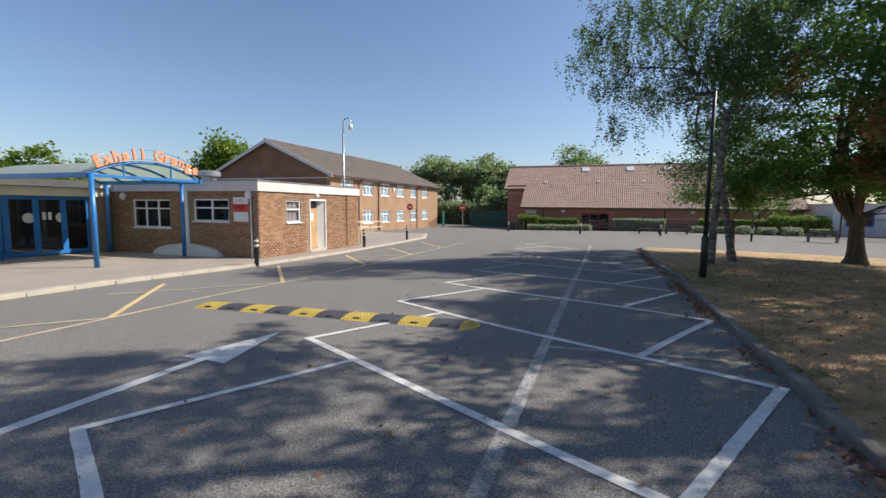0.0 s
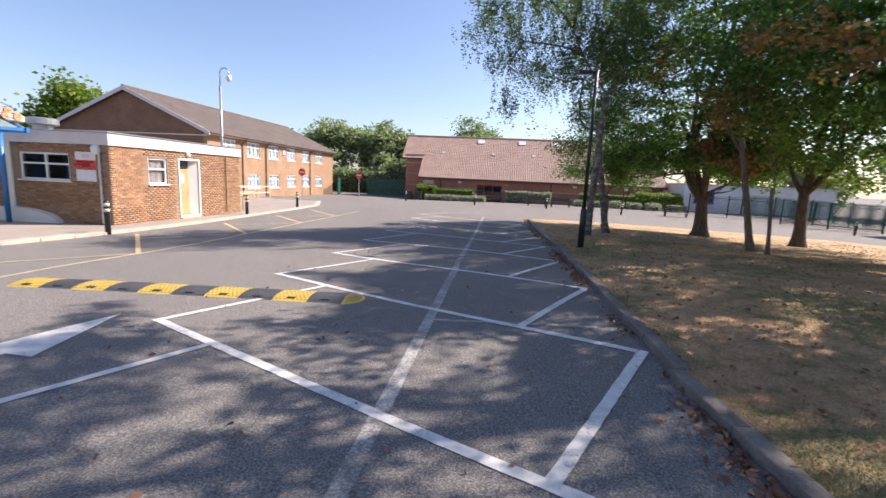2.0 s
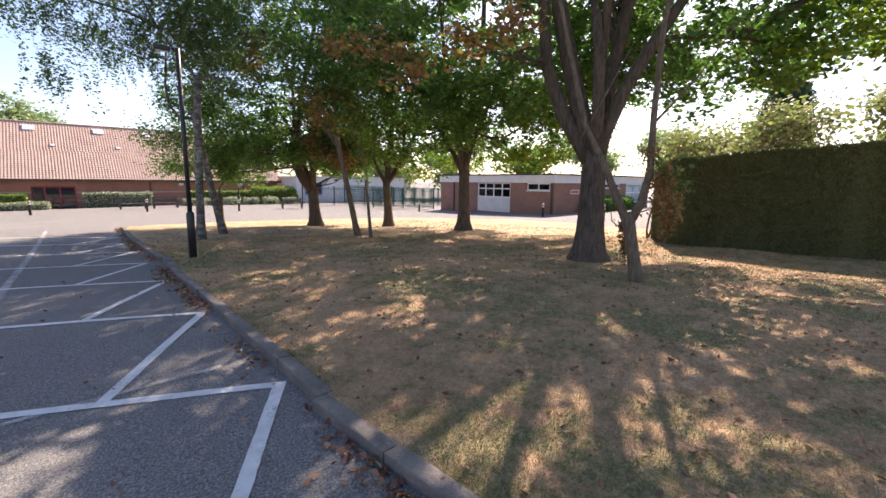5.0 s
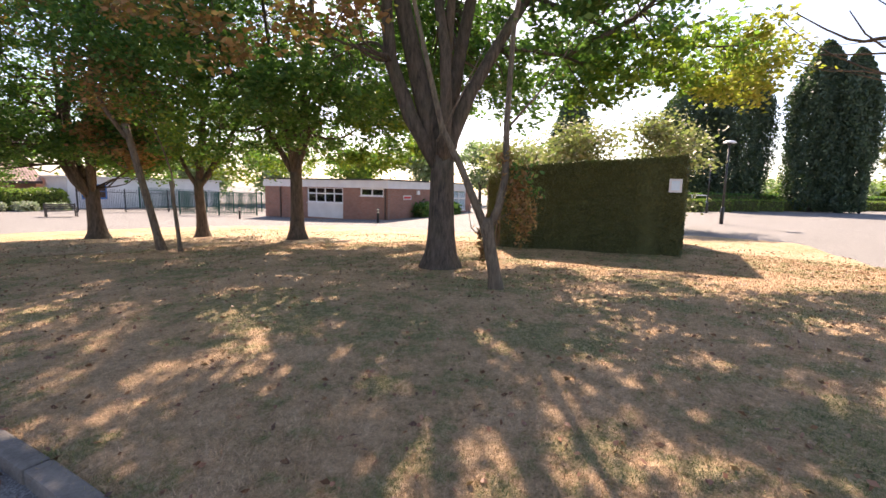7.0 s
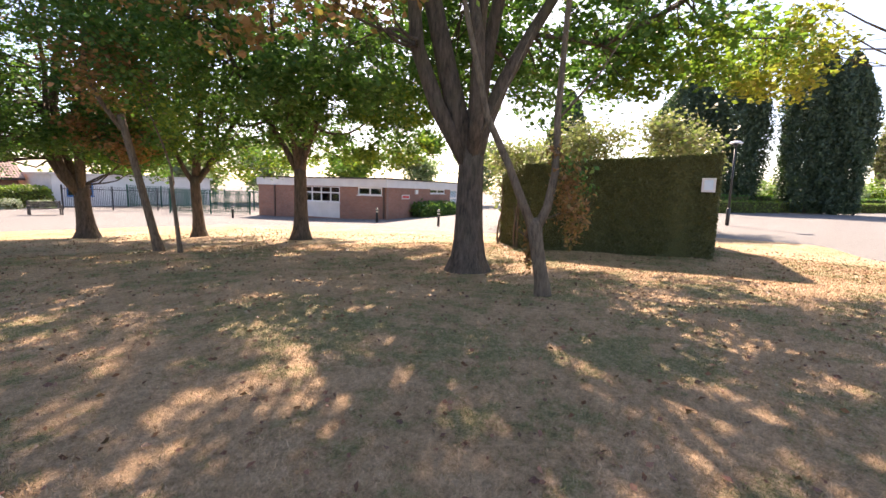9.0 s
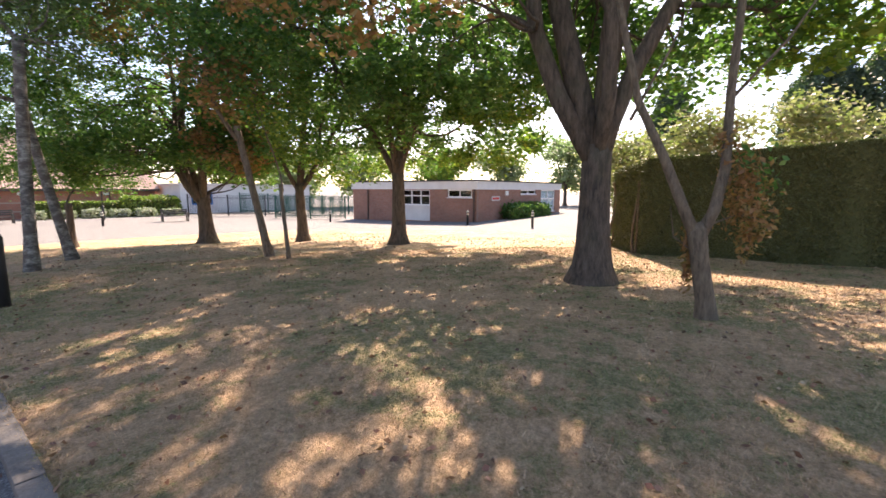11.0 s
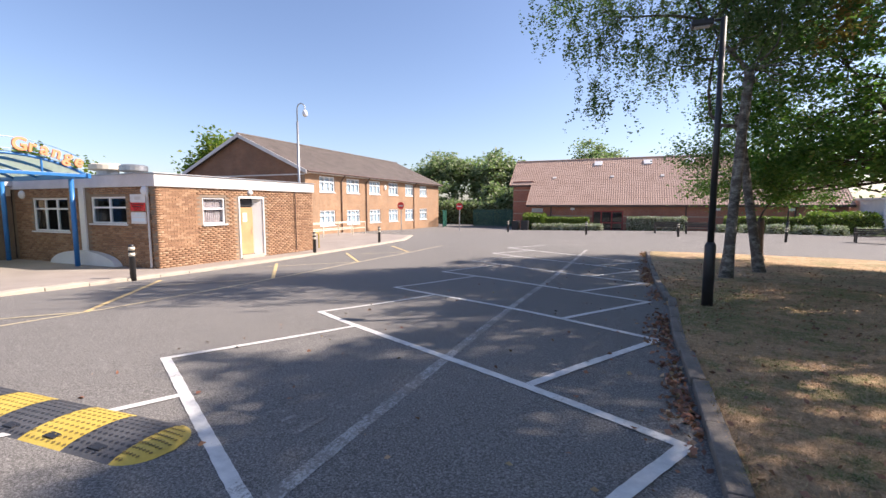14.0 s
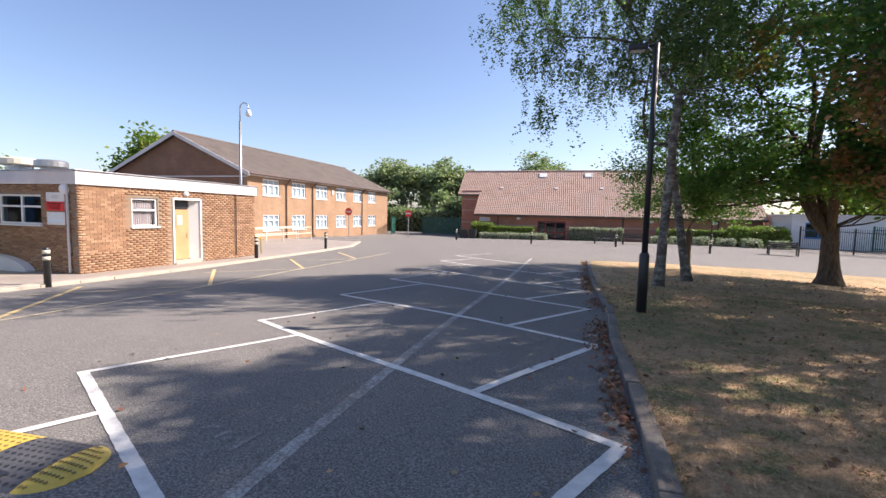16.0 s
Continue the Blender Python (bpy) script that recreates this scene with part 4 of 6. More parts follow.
# ---- hall with the big roof ----
HY, HX0, HX1, HE, HRY, HRZ = 52.7, -8.6, 19.0, 1.9, 58.7, 6.75
hall = thing("sports_hall", "long red-brown brick hall with a steep pantiled roof", "building", (0, HY, gz(0, HY)))
HB = -1.7
pitch = (HRZ - HE) / (HRY - HY)
part("wall", wall(bmesh.new(), "y", HX0, HX1, HB, HE, HY, HY + 0.3, [(-1.9, 1.06, HB, 0.95)]), HALL_X, hall, "banded red-brown brick front")
for z in (1.35, 0.35, -0.35):
    part("band", wall(bmesh.new(), "y", HX0 - 0.005, HX1 + 0.005, z, z + 0.09, HY - 0.012, HY, [(-1.9, 1.06, z, z + 0.09)] if z < 0.95 else []), BAND, hall, "cream brick band")
SB = 55.4
part("wall", boxes((-10.9, HX0, SB, SB + 0.3, HB, 4.25), (-10.9, -10.6, SB + 0.3, 64, HB, 4.2)), HALL_X, hall, "set-back brick end bay")
for z in (3.2, 1.9, 0.5):
    part("band", boxes((-10.9, HX0, SB - 0.012, SB, z, z + 0.1)), BAND, hall)
part("wall", boxes((HX0, HX0 + 0.3, HY + 0.3, SB, HB, HE)), HALL_Y, hall)
prism(bm := bmesh.new(), [(HX0, HY, HE), (HX0, SB, HE), (HX0, SB, HE + pitch * (SB - HY) - 0.1)], (0.3, 0, 0))
part("cheek_wall", bm, HALL_Y, hall)
prism(bm := bmesh.new(), [(HX1 - 0.3, HY + 0.3, HB), (HX1 - 0.3, 64.6, HB), (HX1 - 0.3, 64.6, HE), (HX1 - 0.3, HRY, HRZ - 0.1), (HX1 - 0.3, HY + 0.3, HE)], (0.3, 0, 0))
part("gable_wall", bm, HALL_Y, hall)
part("wall", boxes((-10.9, HX1, 64.6, 64.9, HB, HE)), HALL_X, hall)
part("floor", boxes((HX0 + 0.3, HX1 - 0.3, HY + 0.3, 64.6, HB, -1.25)), UNLIT_ROOM, hall)
part("room_wall", boxes((-6, 6, HY + 3, HY + 3.1, -1.2, 2)), UNLIT_ROOM, hall)
ez = HE - pitch * 0.45
SZ = HE + pitch * (SB - HY)
part("roof", tiled_slope(bmesh.new(), (HX0 - 0.15, HY - 0.45, ez), (HX1 + 0.3, HY - 0.45, ez), (HX0 - 0.15, SB, SZ), (HX1 + 0.3, SB, SZ), 14, 260, 0.02, 0.03), ROOF_BROWN, hall, "brown pantiled roof slope", kind="stuff")
part("roof", tiled_slope(bmesh.new(), (-11.3, SB, SZ), (HX1 + 0.3, SB, SZ), (-11.3, HRY, HRZ), (HX1 + 0.3, HRY, HRZ), 14, 286, 0.02, 0.03), ROOF_BROWN, hall, "brown pantiled roof slope", kind="stuff")
part("roof", tiled_slope(bmesh.new(), (-11.3, SB - 0.35, SZ - 0.35 * pitch), (HX0 - 0.15, SB - 0.35, SZ - 0.35 * pitch), (-11.3, SB, SZ), (HX0 - 0.15, SB, SZ), 1, 24, 0.02, 0.03), ROOF_BROWN, hall, kind="stuff")
part("roof", tiled_slope(bmesh.new(), (-11.3, 65.2, HE), (HX1 + 0.3, 65.2, HE), (-11.3, HRY, HRZ), (HX1 + 0.3, HRY, HRZ), 4, 10), ROOF_BROWN, hall, kind="stuff")
prism(bm := bmesh.new(), [(HX0 - 0.1, HY - 0.4, ez - 0.1), (HX0 - 0.1, HRY, HRZ - 0.06), (HX0 - 0.1, 65, HE - 0.1), (HX0 - 0.1, HRY, HRZ - 0.25)], (HX1 - HX0 + 0.3, 0, 0))
part("roof_deck", bm, UNLIT_ROOM, hall)
part("fascia", boxes((HX0 - 0.15, HX1 + 0.3, HY - 0.48, HY - 0.43, ez - 0.2, ez + 0.02)), PIPE_BROWN, hall, "dark eaves fascia")
part("fascia", boxes((-11.3, HX0 - 0.16, SB - 0.34, SB - 0.29, HE + pitch * (SB - 0.3 - HY) - 0.22, HE + pitch * (SB - 0.3 - HY))), PIPE_BROWN, hall)
tube(bm := bmesh.new(), [(-11.3, HRY, HRZ + 0.03), (HX1 + 0.3, HRY, HRZ + 0.03)], 0.11)
part("ridge_tiles", bm, ROOF_BROWN, hall)


def on_slope(u, v, w, hgt, t):
    """A flat box lying on the hall's roof."""
    z = HE + pitch * (v - HY)
    bm = boxes((-w / 2, w / 2, -hgt / 2, hgt / 2, 0.02, t), bevel=0.01)
    bm.transform(Matrix.Translation((u, v, z)) @ Matrix.Rotation(math.atan(pitch), 4, "X"))
    return bm


for u in (-1.75, 3.35, 7.4, 12.5):
    part("rooflight", on_slope(u, 58.0, 0.85, 0.75, 0.12), PVC, hall, "small white rooflight")
for u in (-6.3, -0.2, 4.7, 10.0):
    part("roof_vent", on_slope(u, 56.0, 0.35, 0.3, 0.1), FASCIA, hall)
for u in (-6.2, 6.6, 15.2):
    part("downpipe", boxes((u, u + 0.12, HY - 0.1, HY - 0.01, -1.3, ez)), PIPE_BROWN, hall)
dr = part("door", boxes((-1.1, -0.98, HY + 0.08, HY + 0.16, -1.35, 0.94), (0.94, 1.06, HY + 0.08, HY + 0.16, -1.35, 0.94), (-0.08, 0.04, HY + 0.08, HY + 0.16, -1.35, 0.94),
                            (-1.1, 1.06, HY + 0.084, HY + 0.156, 0.82, 0.95), (-1.1, 1.06, HY + 0.084, HY + 0.156, -0.35, -0.22), (-1.1, 1.06, HY + 0.084, HY + 0.156, -1.35, -1.0), bevel=0.01), MAROON, hall, "maroon framed glazed double door")
part("pane", boxes((-1.05, 1.0, HY + 0.11, HY + 0.12, -1.2, 0.9)), GLASS, dr).visible_shadow = False
sd = part("side_window", boxes((-1.9, -1.8, HY + 0.08, HY + 0.16, -1.35, 0.95), (-1.8, -1.1, HY + 0.084, HY + 0.156, 0.83, 0.95), (-1.8, -1.1, HY + 0.084, HY + 0.156, -0.5, -0.4), bevel=0.01), MAROON, hall)
part("pane", boxes((-1.85, -1.08, HY + 0.11, HY + 0.12, -1.3, 0.9)), GLASS, sd).visible_shadow = False
part("name_plate", boxes((-8.2, -7.0, HY - 0.03, HY - 0.013, 0.75, 1.2)), FASCIA, hall)
for u in (-3.9, 9.3, 15.0):
    disc = thing("floodlight", "small white wall floodlight under the eaves", "wall lamp", (u, HY - 0.05, 1.1), "hall lights")
    part("housing", boxes((u - 0.2, u + 0.2, HY - 0.16, HY - 0.002, 1.02, 1.25), bevel=0.02), PVC, disc)
    part("bracket", boxes((u - 0.04, u + 0.04, HY - 0.06, HY - 0.003, 0.92, 1.02)), GREY_METAL, disc)

# ---- flat-roofed classroom block on the right ----
RX, RY, RY1, RX1 = 28.1, 21.1, 34.2, 43.3
RZ = gz(RX, RY)
block = thing("classroom_block", "single-storey plum brick classroom block with white fascia", "building", (RX, RY, RZ))
lopen = [(25.4, 29.2, -0.85, 1.55), (21.5, 23.7, 1.0, 1.66)]
fopen = [(34.9, 37.8, 1.2, 1.8), (38.9, 42.0, -0.4, 1.85)]
part("wall", wall(bmesh.new(), "x", RY, RY1, -1.6, 1.6, RX, RX + 0.28, [(a, b, c, min(d, 1.6)) for a, b, c, d in lopen]), RB_Y, block, "shaded plum brick wall")
part("wall", wall(bmesh.new(), "y", RX + 0.28, RX1, -1.6, 1.6, RY, RY + 0.28, [(a, b, c, 1.6) for a, b, c, d in fopen]), RB_X, block, "plum brick wall")
part("wall", boxes((RX1 - 0.28, RX1, RY + 0.28, RY1, -1.6, 1.6), (RX + 0.28, RX1 - 0.28, RY1 - 0.28, RY1, -1.6, 1.6)), RB_Y, block)
part("fascia", boxes((RX - 0.1, RX + 0.1, RY - 0.1, RY1 + 0.1, 1.6, 2.2), (RX + 0.1, RX1 + 0.1, RY - 0.1, RY + 0.1, 1.6, 2.2), bevel=0.01), WHITE, block, "deep white fascia")
part("roof", boxes((RX - 0.18, RX1 + 0.2, RY - 0.18, RY1 + 0.2, 2.2, 2.3)), BLACK, block, "dark flat roof edge")
part("floor", boxes((RX + 0.28, RX1 - 0.28, RY + 0.28, RY1 - 0.28, -1.6, -1.0)), UNLIT_ROOM, block)
part("room_wall", boxes((RX + 3, RX + 3.1, RY + 0.3, RY1 - 0.3, -1, 1.6), (RX + 3.1, RX1 - 0.3, RY + 3, RY + 3.1, -1, 1.6)), UNLIT_ROOM, block)
window(block, "x", 25.4, 29.2, 0.35, 1.6, RX, -1, (0.25, 0.5, 0.75), (0.6,), bar=0.1)
part("panel", boxes((RX + 0.04, RX + 0.1, 25.4, 29.2, -0.85, 0.34)), WHITE, block, "white infill panel below the windows")
window(block, "x", 21.5, 23.7, 1.0, 1.6, RX, -1, (0.5,), (), bar=0.1)
window(block, "y", 34.9, 37.8, 1.2, 1.6, RY, -1, (0.5,), (), bar=0.1)
window(block, "y", 38.9, 42.0, -0.4, 1.6, RY, -1, (0.5,), (0.6,), bar=0.12, curtain=CURTAIN)
for v in (RY + 0.15, 32.2):
    part("downpipe", boxes((RX - 0.1, RX - 0.005, v, v + 0.1, -1.2, 1.6)), PIPE_BROWN, block)
part("red_sign", boxes((30.2, 31.4, RY - 0.02, RY - 0.003, 0.75, 1.1)), FASCIA, block, "white sign with red lettering")
part("red_lettering", boxes((30.3, 31.3, RY - 0.026, RY - 0.021, 0.85, 1.0)), RED, block)
part("sensor_box", boxes((32.2, 32.6, RY - 0.12, RY - 0.003, 1.15, 1.5), bevel=0.02), PVC, block)


# ---- plants ----
def leaf_cards(centres, sizes, rng, flat=0.35, squash=0.62):
    """Small folded leaves: four corners each, bent along the midrib."""
    n = len(centres)
    a = rng.normal(size=(n, 3))
    a[:, 2] *= flat
    a /= np.linalg.norm(a, axis=1, keepdims=True) + 1e-9
    b = np.cross(a, rng.normal(size=(n, 3)))
    b /= np.linalg.norm(b, axis=1, keepdims=True) + 1e-9
    nrm = np.cross(a, b)
    s = sizes[:, None]
    p0 = centres - a * s * 0.5
    p2 = centres + a * s * 0.5
    p1 = centres + b * s * squash * 0.5 + nrm * s * 0.12
    p3 = centres - b * s * squash * 0.5 + nrm * s * 0.12
    co = np.stack([p0, p1, p2, p3], 1).reshape(-1, 3)
    return co, np.arange(n * 4).reshape(n, 4)


def crown_mesh(name, parent, centres, sizes, mat, rng, label="", flat=0.35, squash=0.62):
    co, faces = leaf_cards(np.asarray(centres), np.asarray(sizes), rng, flat, squash)
    ob = array_mesh(name, co - np.array(parent.location), faces, mat)
    ob.parent = parent
    return tagged(ob, label)


def bent(a, b, rng, n=6, sway=0.08, sag=0.0):
    a, b = np.array(a, float), np.array(b, float)
    d = np.linalg.norm(b - a)
    ks = np.linspace(0, 1, n)
    off = rng.normal(size=3) * sway * d
    off2 = rng.normal(size=3) * sway * d * 0.5
    return [tuple(a + (b - a) * k + off * math.sin(math.pi * k) + off2 * math.sin(2 * math.pi * k) + np.array((0, 0, sag * d * math.sin(math.pi * k)))) for k in ks]


def tree(label, at, height, trunk_r, fork, limbs, blobs, leaves, leaf_size, mat, bark=BARK, seed=1, lean=(0, 0), extra=(), clump=0.55, base_flare=1.7, name="tree", category="tree", droop=0.0, gaps=0.0, spray=110):
    """A tree: a flared trunk up to the fork, limbs to given tips, thin branches to the clumps, and leaves about those.
    blobs: crown lobes (dx, dy, z, rx, ry, rz, share); extra: lobes with a material of their own."""
    rng = np.random.default_rng(seed)
    x, y = at
    z = tz(x, y) - 0.04
    ob = thing(name, label, category, (x, y, z))
    bm = bmesh.new()
    top = np.array((x + lean[0] * fork, y + lean[1] * fork, z + fork))
    pts = [(x, y, z - 0.1), (x, y, z + 0.05)]
    radii = [trunk_r * base_flare * 1.05, trunk_r * base_flare]
    for k in range(1, 8):
        q = k / 7
        w = 0.05 * math.sin(q * 5 + seed) * trunk_r * 6
        pts.append((x + lean[0] * fork * q + w * 0.3, y + lean[1] * fork * q + w * 0.2, z + fork * q))
        radii.append(trunk_r * (1 + (base_flare - 1) * math.exp(-q * fork / 0.35)) * (1 - 0.15 * q))
    tube(bm, pts, radii, 14)
    skeleton = []
    for dx, dy, dz, r in limbs:
        tip = np.array((x + dx, y + dy, z + dz))
        start = top - np.array((0, 0, 0.35))
        if r < 0.075 and skeleton:
            aim = top * 0.55 + tip * 0.45 + np.array((0, 0, 0.6))
            start = min((p for p, _ in skeleton), key=lambda p: np.linalg.norm(p - aim))
        path = bent(start, tip, rng, 8, 0.1 if r < 0.075 else 0.055)
        rr = [r * (1 - 0.8 * k / 7) for k in range(8)]
        tube(bm, path, rr, 9)
        skeleton += [(np.array(p), w) for p, w in zip(path, rr)][2:]
    skeleton.append((top, trunk_r * 0.7))
    spots = np.array([p for p, _ in skeleton])
    all_lobes = [(b, mat) for b in blobs] + [(b, m) for b, m in extra]
    sets = {}
    total = sum(b[6] for b, _ in all_lobes)
    for b, m in all_lobes:
        count = int(leaves * b[6] / total)
        groups = max(3, int(count / spray))
        d = rng.normal(size=(groups, 3))
        d /= np.linalg.norm(d, axis=1, keepdims=True)
        rad = rng.uniform(0.25, 1.0, size=(groups, 1)) ** 0.5
        heart = np.array((x + b[0], y + b[1], z + b[2])) + d * rad * np.array(b[3:6])
        if gaps:
            heart = heart[rng.uniform(size=len(heart)) > gaps]
        for h in heart:
            k = np.argmin(np.linalg.norm(spots - h, axis=1))
            start, r0 = skeleton[k]
            if rng.uniform() < 0.55:
                path = bent(start, h, rng, 5, 0.1)
                r0 = min(r0 * 0.5, 0.04)
                tube(bm, path, [r0 * (1 - 0.75 * j / 4) for j in range(5)], 4, False)
            per = max(8, count // max(1, len(heart)))
            size = clump * rng.uniform(0.65, 1.3)
            pts = rng.normal(size=(per, 3)) * size * np.array((1, 1, 0.6))
            if droop:
                strand = rng.normal(size=(max(2, per // 20), 2)) * size
                own = rng.integers(0, len(strand), per)
                slant, reach = rng.normal(size=(len(strand), 2)) * 0.4, rng.uniform(0.25, 1.0, len(strand))
                drop = rng.uniform(0, droop, per) * reach[own]
                pts[:, :2] = strand[own] + slant[own] * (drop * (1 - 0.35 * drop))[:, None] + rng.normal(size=(per, 2)) * 0.045
                pts[:, 2] = pts[:, 2] * 0.5 - drop
            sets.setdefault(m, []).append(h + pts)
    ob_trunk = part("trunk", bm, bark, ob, "", True)
    for m, chunks in sets.items():
        c = np.concatenate(chunks)
        crown_mesh("crown", ob, c, leaf_size * rng.uniform(0.6, 1.3, len(c)), m, rng)
    return ob


def fan(n, reach, low, high, r, seed, skew=(0, 0)):
    g = random.Random(seed)
    return [(reach * g.uniform(0.6, 1) * math.cos(a) + skew[0], reach * g.uniform(0.6, 1) * math.sin(a) + skew[1], g.uniform(low, high), r * g.uniform(0.7, 1.1))
            for a in (2 * math.pi * (k + g.uniform(-0.25, 0.25)) / n for k in range(n))]


def canopy_lobes(n, reach, z0, z1, size, seed, skew=(0, 0)):
    """Overlapping lobes that fill a broad crown from z0 to z1."""
    g = random.Random(seed)
    out = []
    for k in range(n):
        q = (k + 0.5) / n
        a = k * 2.4 + g.uniform(-0.3, 0.3)
        wide = reach * math.sqrt(max(0.08, 1 - abs(2 * q - 0.75) ** 2.2)) if q > 0.3 else reach * (0.75 + q * 0.8)
        r = wide * math.sqrt(g.uniform(0.25, 1.0))
        s = size * g.uniform(0.8, 1.3)
        out.append((r * math.cos(a) + skew[0], r * math.sin(a) + skew[1], z0 + (z1 - z0) * q, s, s, s * 0.62, g.uniform(0.7, 1.3)))
    return out


# the big maple with the forked trunk
tree("large maple with a stout trunk that forks into heavy limbs", S(10.2, 3.13), 14, 0.27, 2.3,
     [(-0.65, 1.0, 11.5, 0.21), (-1.35, 2.1, 8.6, 0.17), (0.5, -0.75, 11.0, 0.17), (1.7, -2.7, 8.6, 0.17), (1.5, 1.2, 10.0, 0.13), (-1.8, -0.6, 10.0, 0.12), (3.6, -5.6, 4.75, 0.06), (2.9, -2.8, 4.6, 0.045), (0.8, 3.9, 4.6, 0.045), (2.2, -4.4, 6.4, 0.06), (-2.8, -2.4, 8, 0.07), (2.9, 1.8, 7.0, 0.07), (-3, 3, 6.5, 0.06)],
     canopy_lobes(30, 5.0, 5.4, 14.5, 1.8, 1) + [(1.6, 3.2, 4.6, 1.9, 1.8, 0.8, 1.2), (2.9, 0.9, 4.8, 1.8, 1.8, 0.9, 1.2), (2.4, -2.6, 5.2, 1.7, 1.7, 1.0, 1.3), (-3.0, 3.4, 5.8, 1.8, 1.8, 0.9, 1.1), (-3.6, -1.0, 6.2, 1.8, 1.8, 0.9, 1.0),
      (2.2, -1.4, 4.2, 1.4, 1.3, 0.7, 0.9), (3.6, 0.2, 4.0, 1.5, 1.4, 0.7, 0.9), (4.6, -2.2, 4.8, 1.5, 1.4, 0.8, 0.9), (4.4, 2.4, 4.4, 1.5, 1.5, 0.8, 0.9), (1.4, 2.4, 3.8, 1.2, 1.2, 0.6, 0.6), (1.2, -3.2, 5.0, 1.3, 1.3, 0.7, 0.8),
      (3.2, 1.8, 4.9, 1.9, 1.9, 0.8, 2.2), (2.4, 1.4, 6.2, 1.8, 1.8, 0.9, 2.0), (4.4, 2.7, 6.6, 1.9, 1.9, 1.1, 1.8), (2.6, 1.6, 8.2, 1.9, 1.9, 1.1, 1.6), (4.8, 0.6, 5.6, 1.6, 1.6, 0.9, 1.2)],
     66000, 0.145, LEAF, seed=11, clump=0.21, gaps=0.42, spray=42, extra=[((2.4, -3.4, 4.3, 1.3, 1.1, 0.7, 0.8), LEAF_LIME), ((1.5, -2.6, 3.7, 0.9, 0.8, 0.4, 0.35), LEAF_LIME), ((3.2, -4.3, 4.5, 1.0, 0.9, 0.7, 0.7), LEAF_LIME), ((4.0, -5.2, 4.1, 0.8, 0.7, 0.55, 0.65), LEAF_GOLD), ((2.0, -2.2, 4.6, 1.2, 1.2, 0.7, 0.8), LEAF), ((2.6, 3.6, 3.7, 1.7, 1.5, 0.6, 0.7), LEAF_LIME), ((-2.2, 0.9, 4.3, 0.5, 0.7, 0.35, 0.3), LEAF_RUST), ((-3.0, 2.6, 4.0, 0.5, 0.7, 0.4, 0.22), LEAF_RUST), ((-2.4, 5.6, 5.2, 0.8, 1.2, 0.5, 0.3), LEAF_RUST)])
tree("maple with a straight dark trunk and broad green crown", S(16.0, 9.2), 13, 0.23, 2.5,
     fan(5, 3.0, 7, 10, 0.12, 3) + [(0, 0, 11.5, 0.19), (-2.6, -1.8, 3.9, 0.05), (1.8, -2.6, 3.8, 0.05), (-0.6, 3.0, 3.9, 0.05)],
     canopy_lobes(28, 4.0, 3.2, 13, 1.6, 2) + [(0, 0, 3.7, 1.8, 1.8, 0.8, 1.6), (-1.2, 0.6, 4.6, 1.8, 1.8, 0.9, 1.4), (-1.6, -1.6, 4.5, 1.9, 1.7, 0.9, 2.6), (-0.4, -2.0, 6.0, 2.0, 2.0, 1.2, 2.8), (-2.2, 0.8, 6.2, 1.9, 1.9, 1.2, 2.4), (1.0, -2.4, 4.6, 1.7, 1.5, 0.9, 1.8), (2.4, -2.8, 3.4, 1.5, 1.4, 0.7, 1.2), (1.8, -2.2, 4.6, 1.5, 1.4, 0.8, 1.2), (2.8, -3.2, 5.4, 1.6, 1.5, 1.0, 1.3), (3.0, -3.2, 6.8, 1.6, 1.5, 1.0, 1.2)], 62000, 0.15, LEAF, seed=12, clump=0.21, gaps=0.45, spray=42,
     extra=[((1.0, -3.0, 3.0, 1.6, 1.3, 0.55, 0.7), LEAF_LIME), ((2.4, 1.6, 3.0, 1.4, 1.6, 0.55, 0.6), LEAF_LIME), ((-2.9, 1.6, 6.4, 0.8, 0.9, 0.6, 0.35), LEAF_RUST)])
tree("maple with a dark leaning trunk among the lawn trees", S(17.2, 13.82), 12, 0.19, 2.3,
     fan(5, 2.6, 6, 10, 0.1, 5) + [(0.3, 0, 10.5, 0.14), (1.8, -1.4, 3.6, 0.045)],
     canopy_lobes(24, 3.8, 3.2, 12.5, 1.6, 3) + [(0, 0, 3.6, 1.7, 1.7, 0.8, 1.4)], 30000, 0.15, LEAF, seed=13, lean=(-0.04, 0.0), clump=0.21, gaps=0.4, spray=42,
     extra=[((0.8, -1.4, 2.9, 1.9, 1.9, 0.6, 0.9), LEAF_LIME), ((-2.6, -0.6, 6.6, 0.9, 0.9, 0.6, 0.4), LEAF_RUST)])
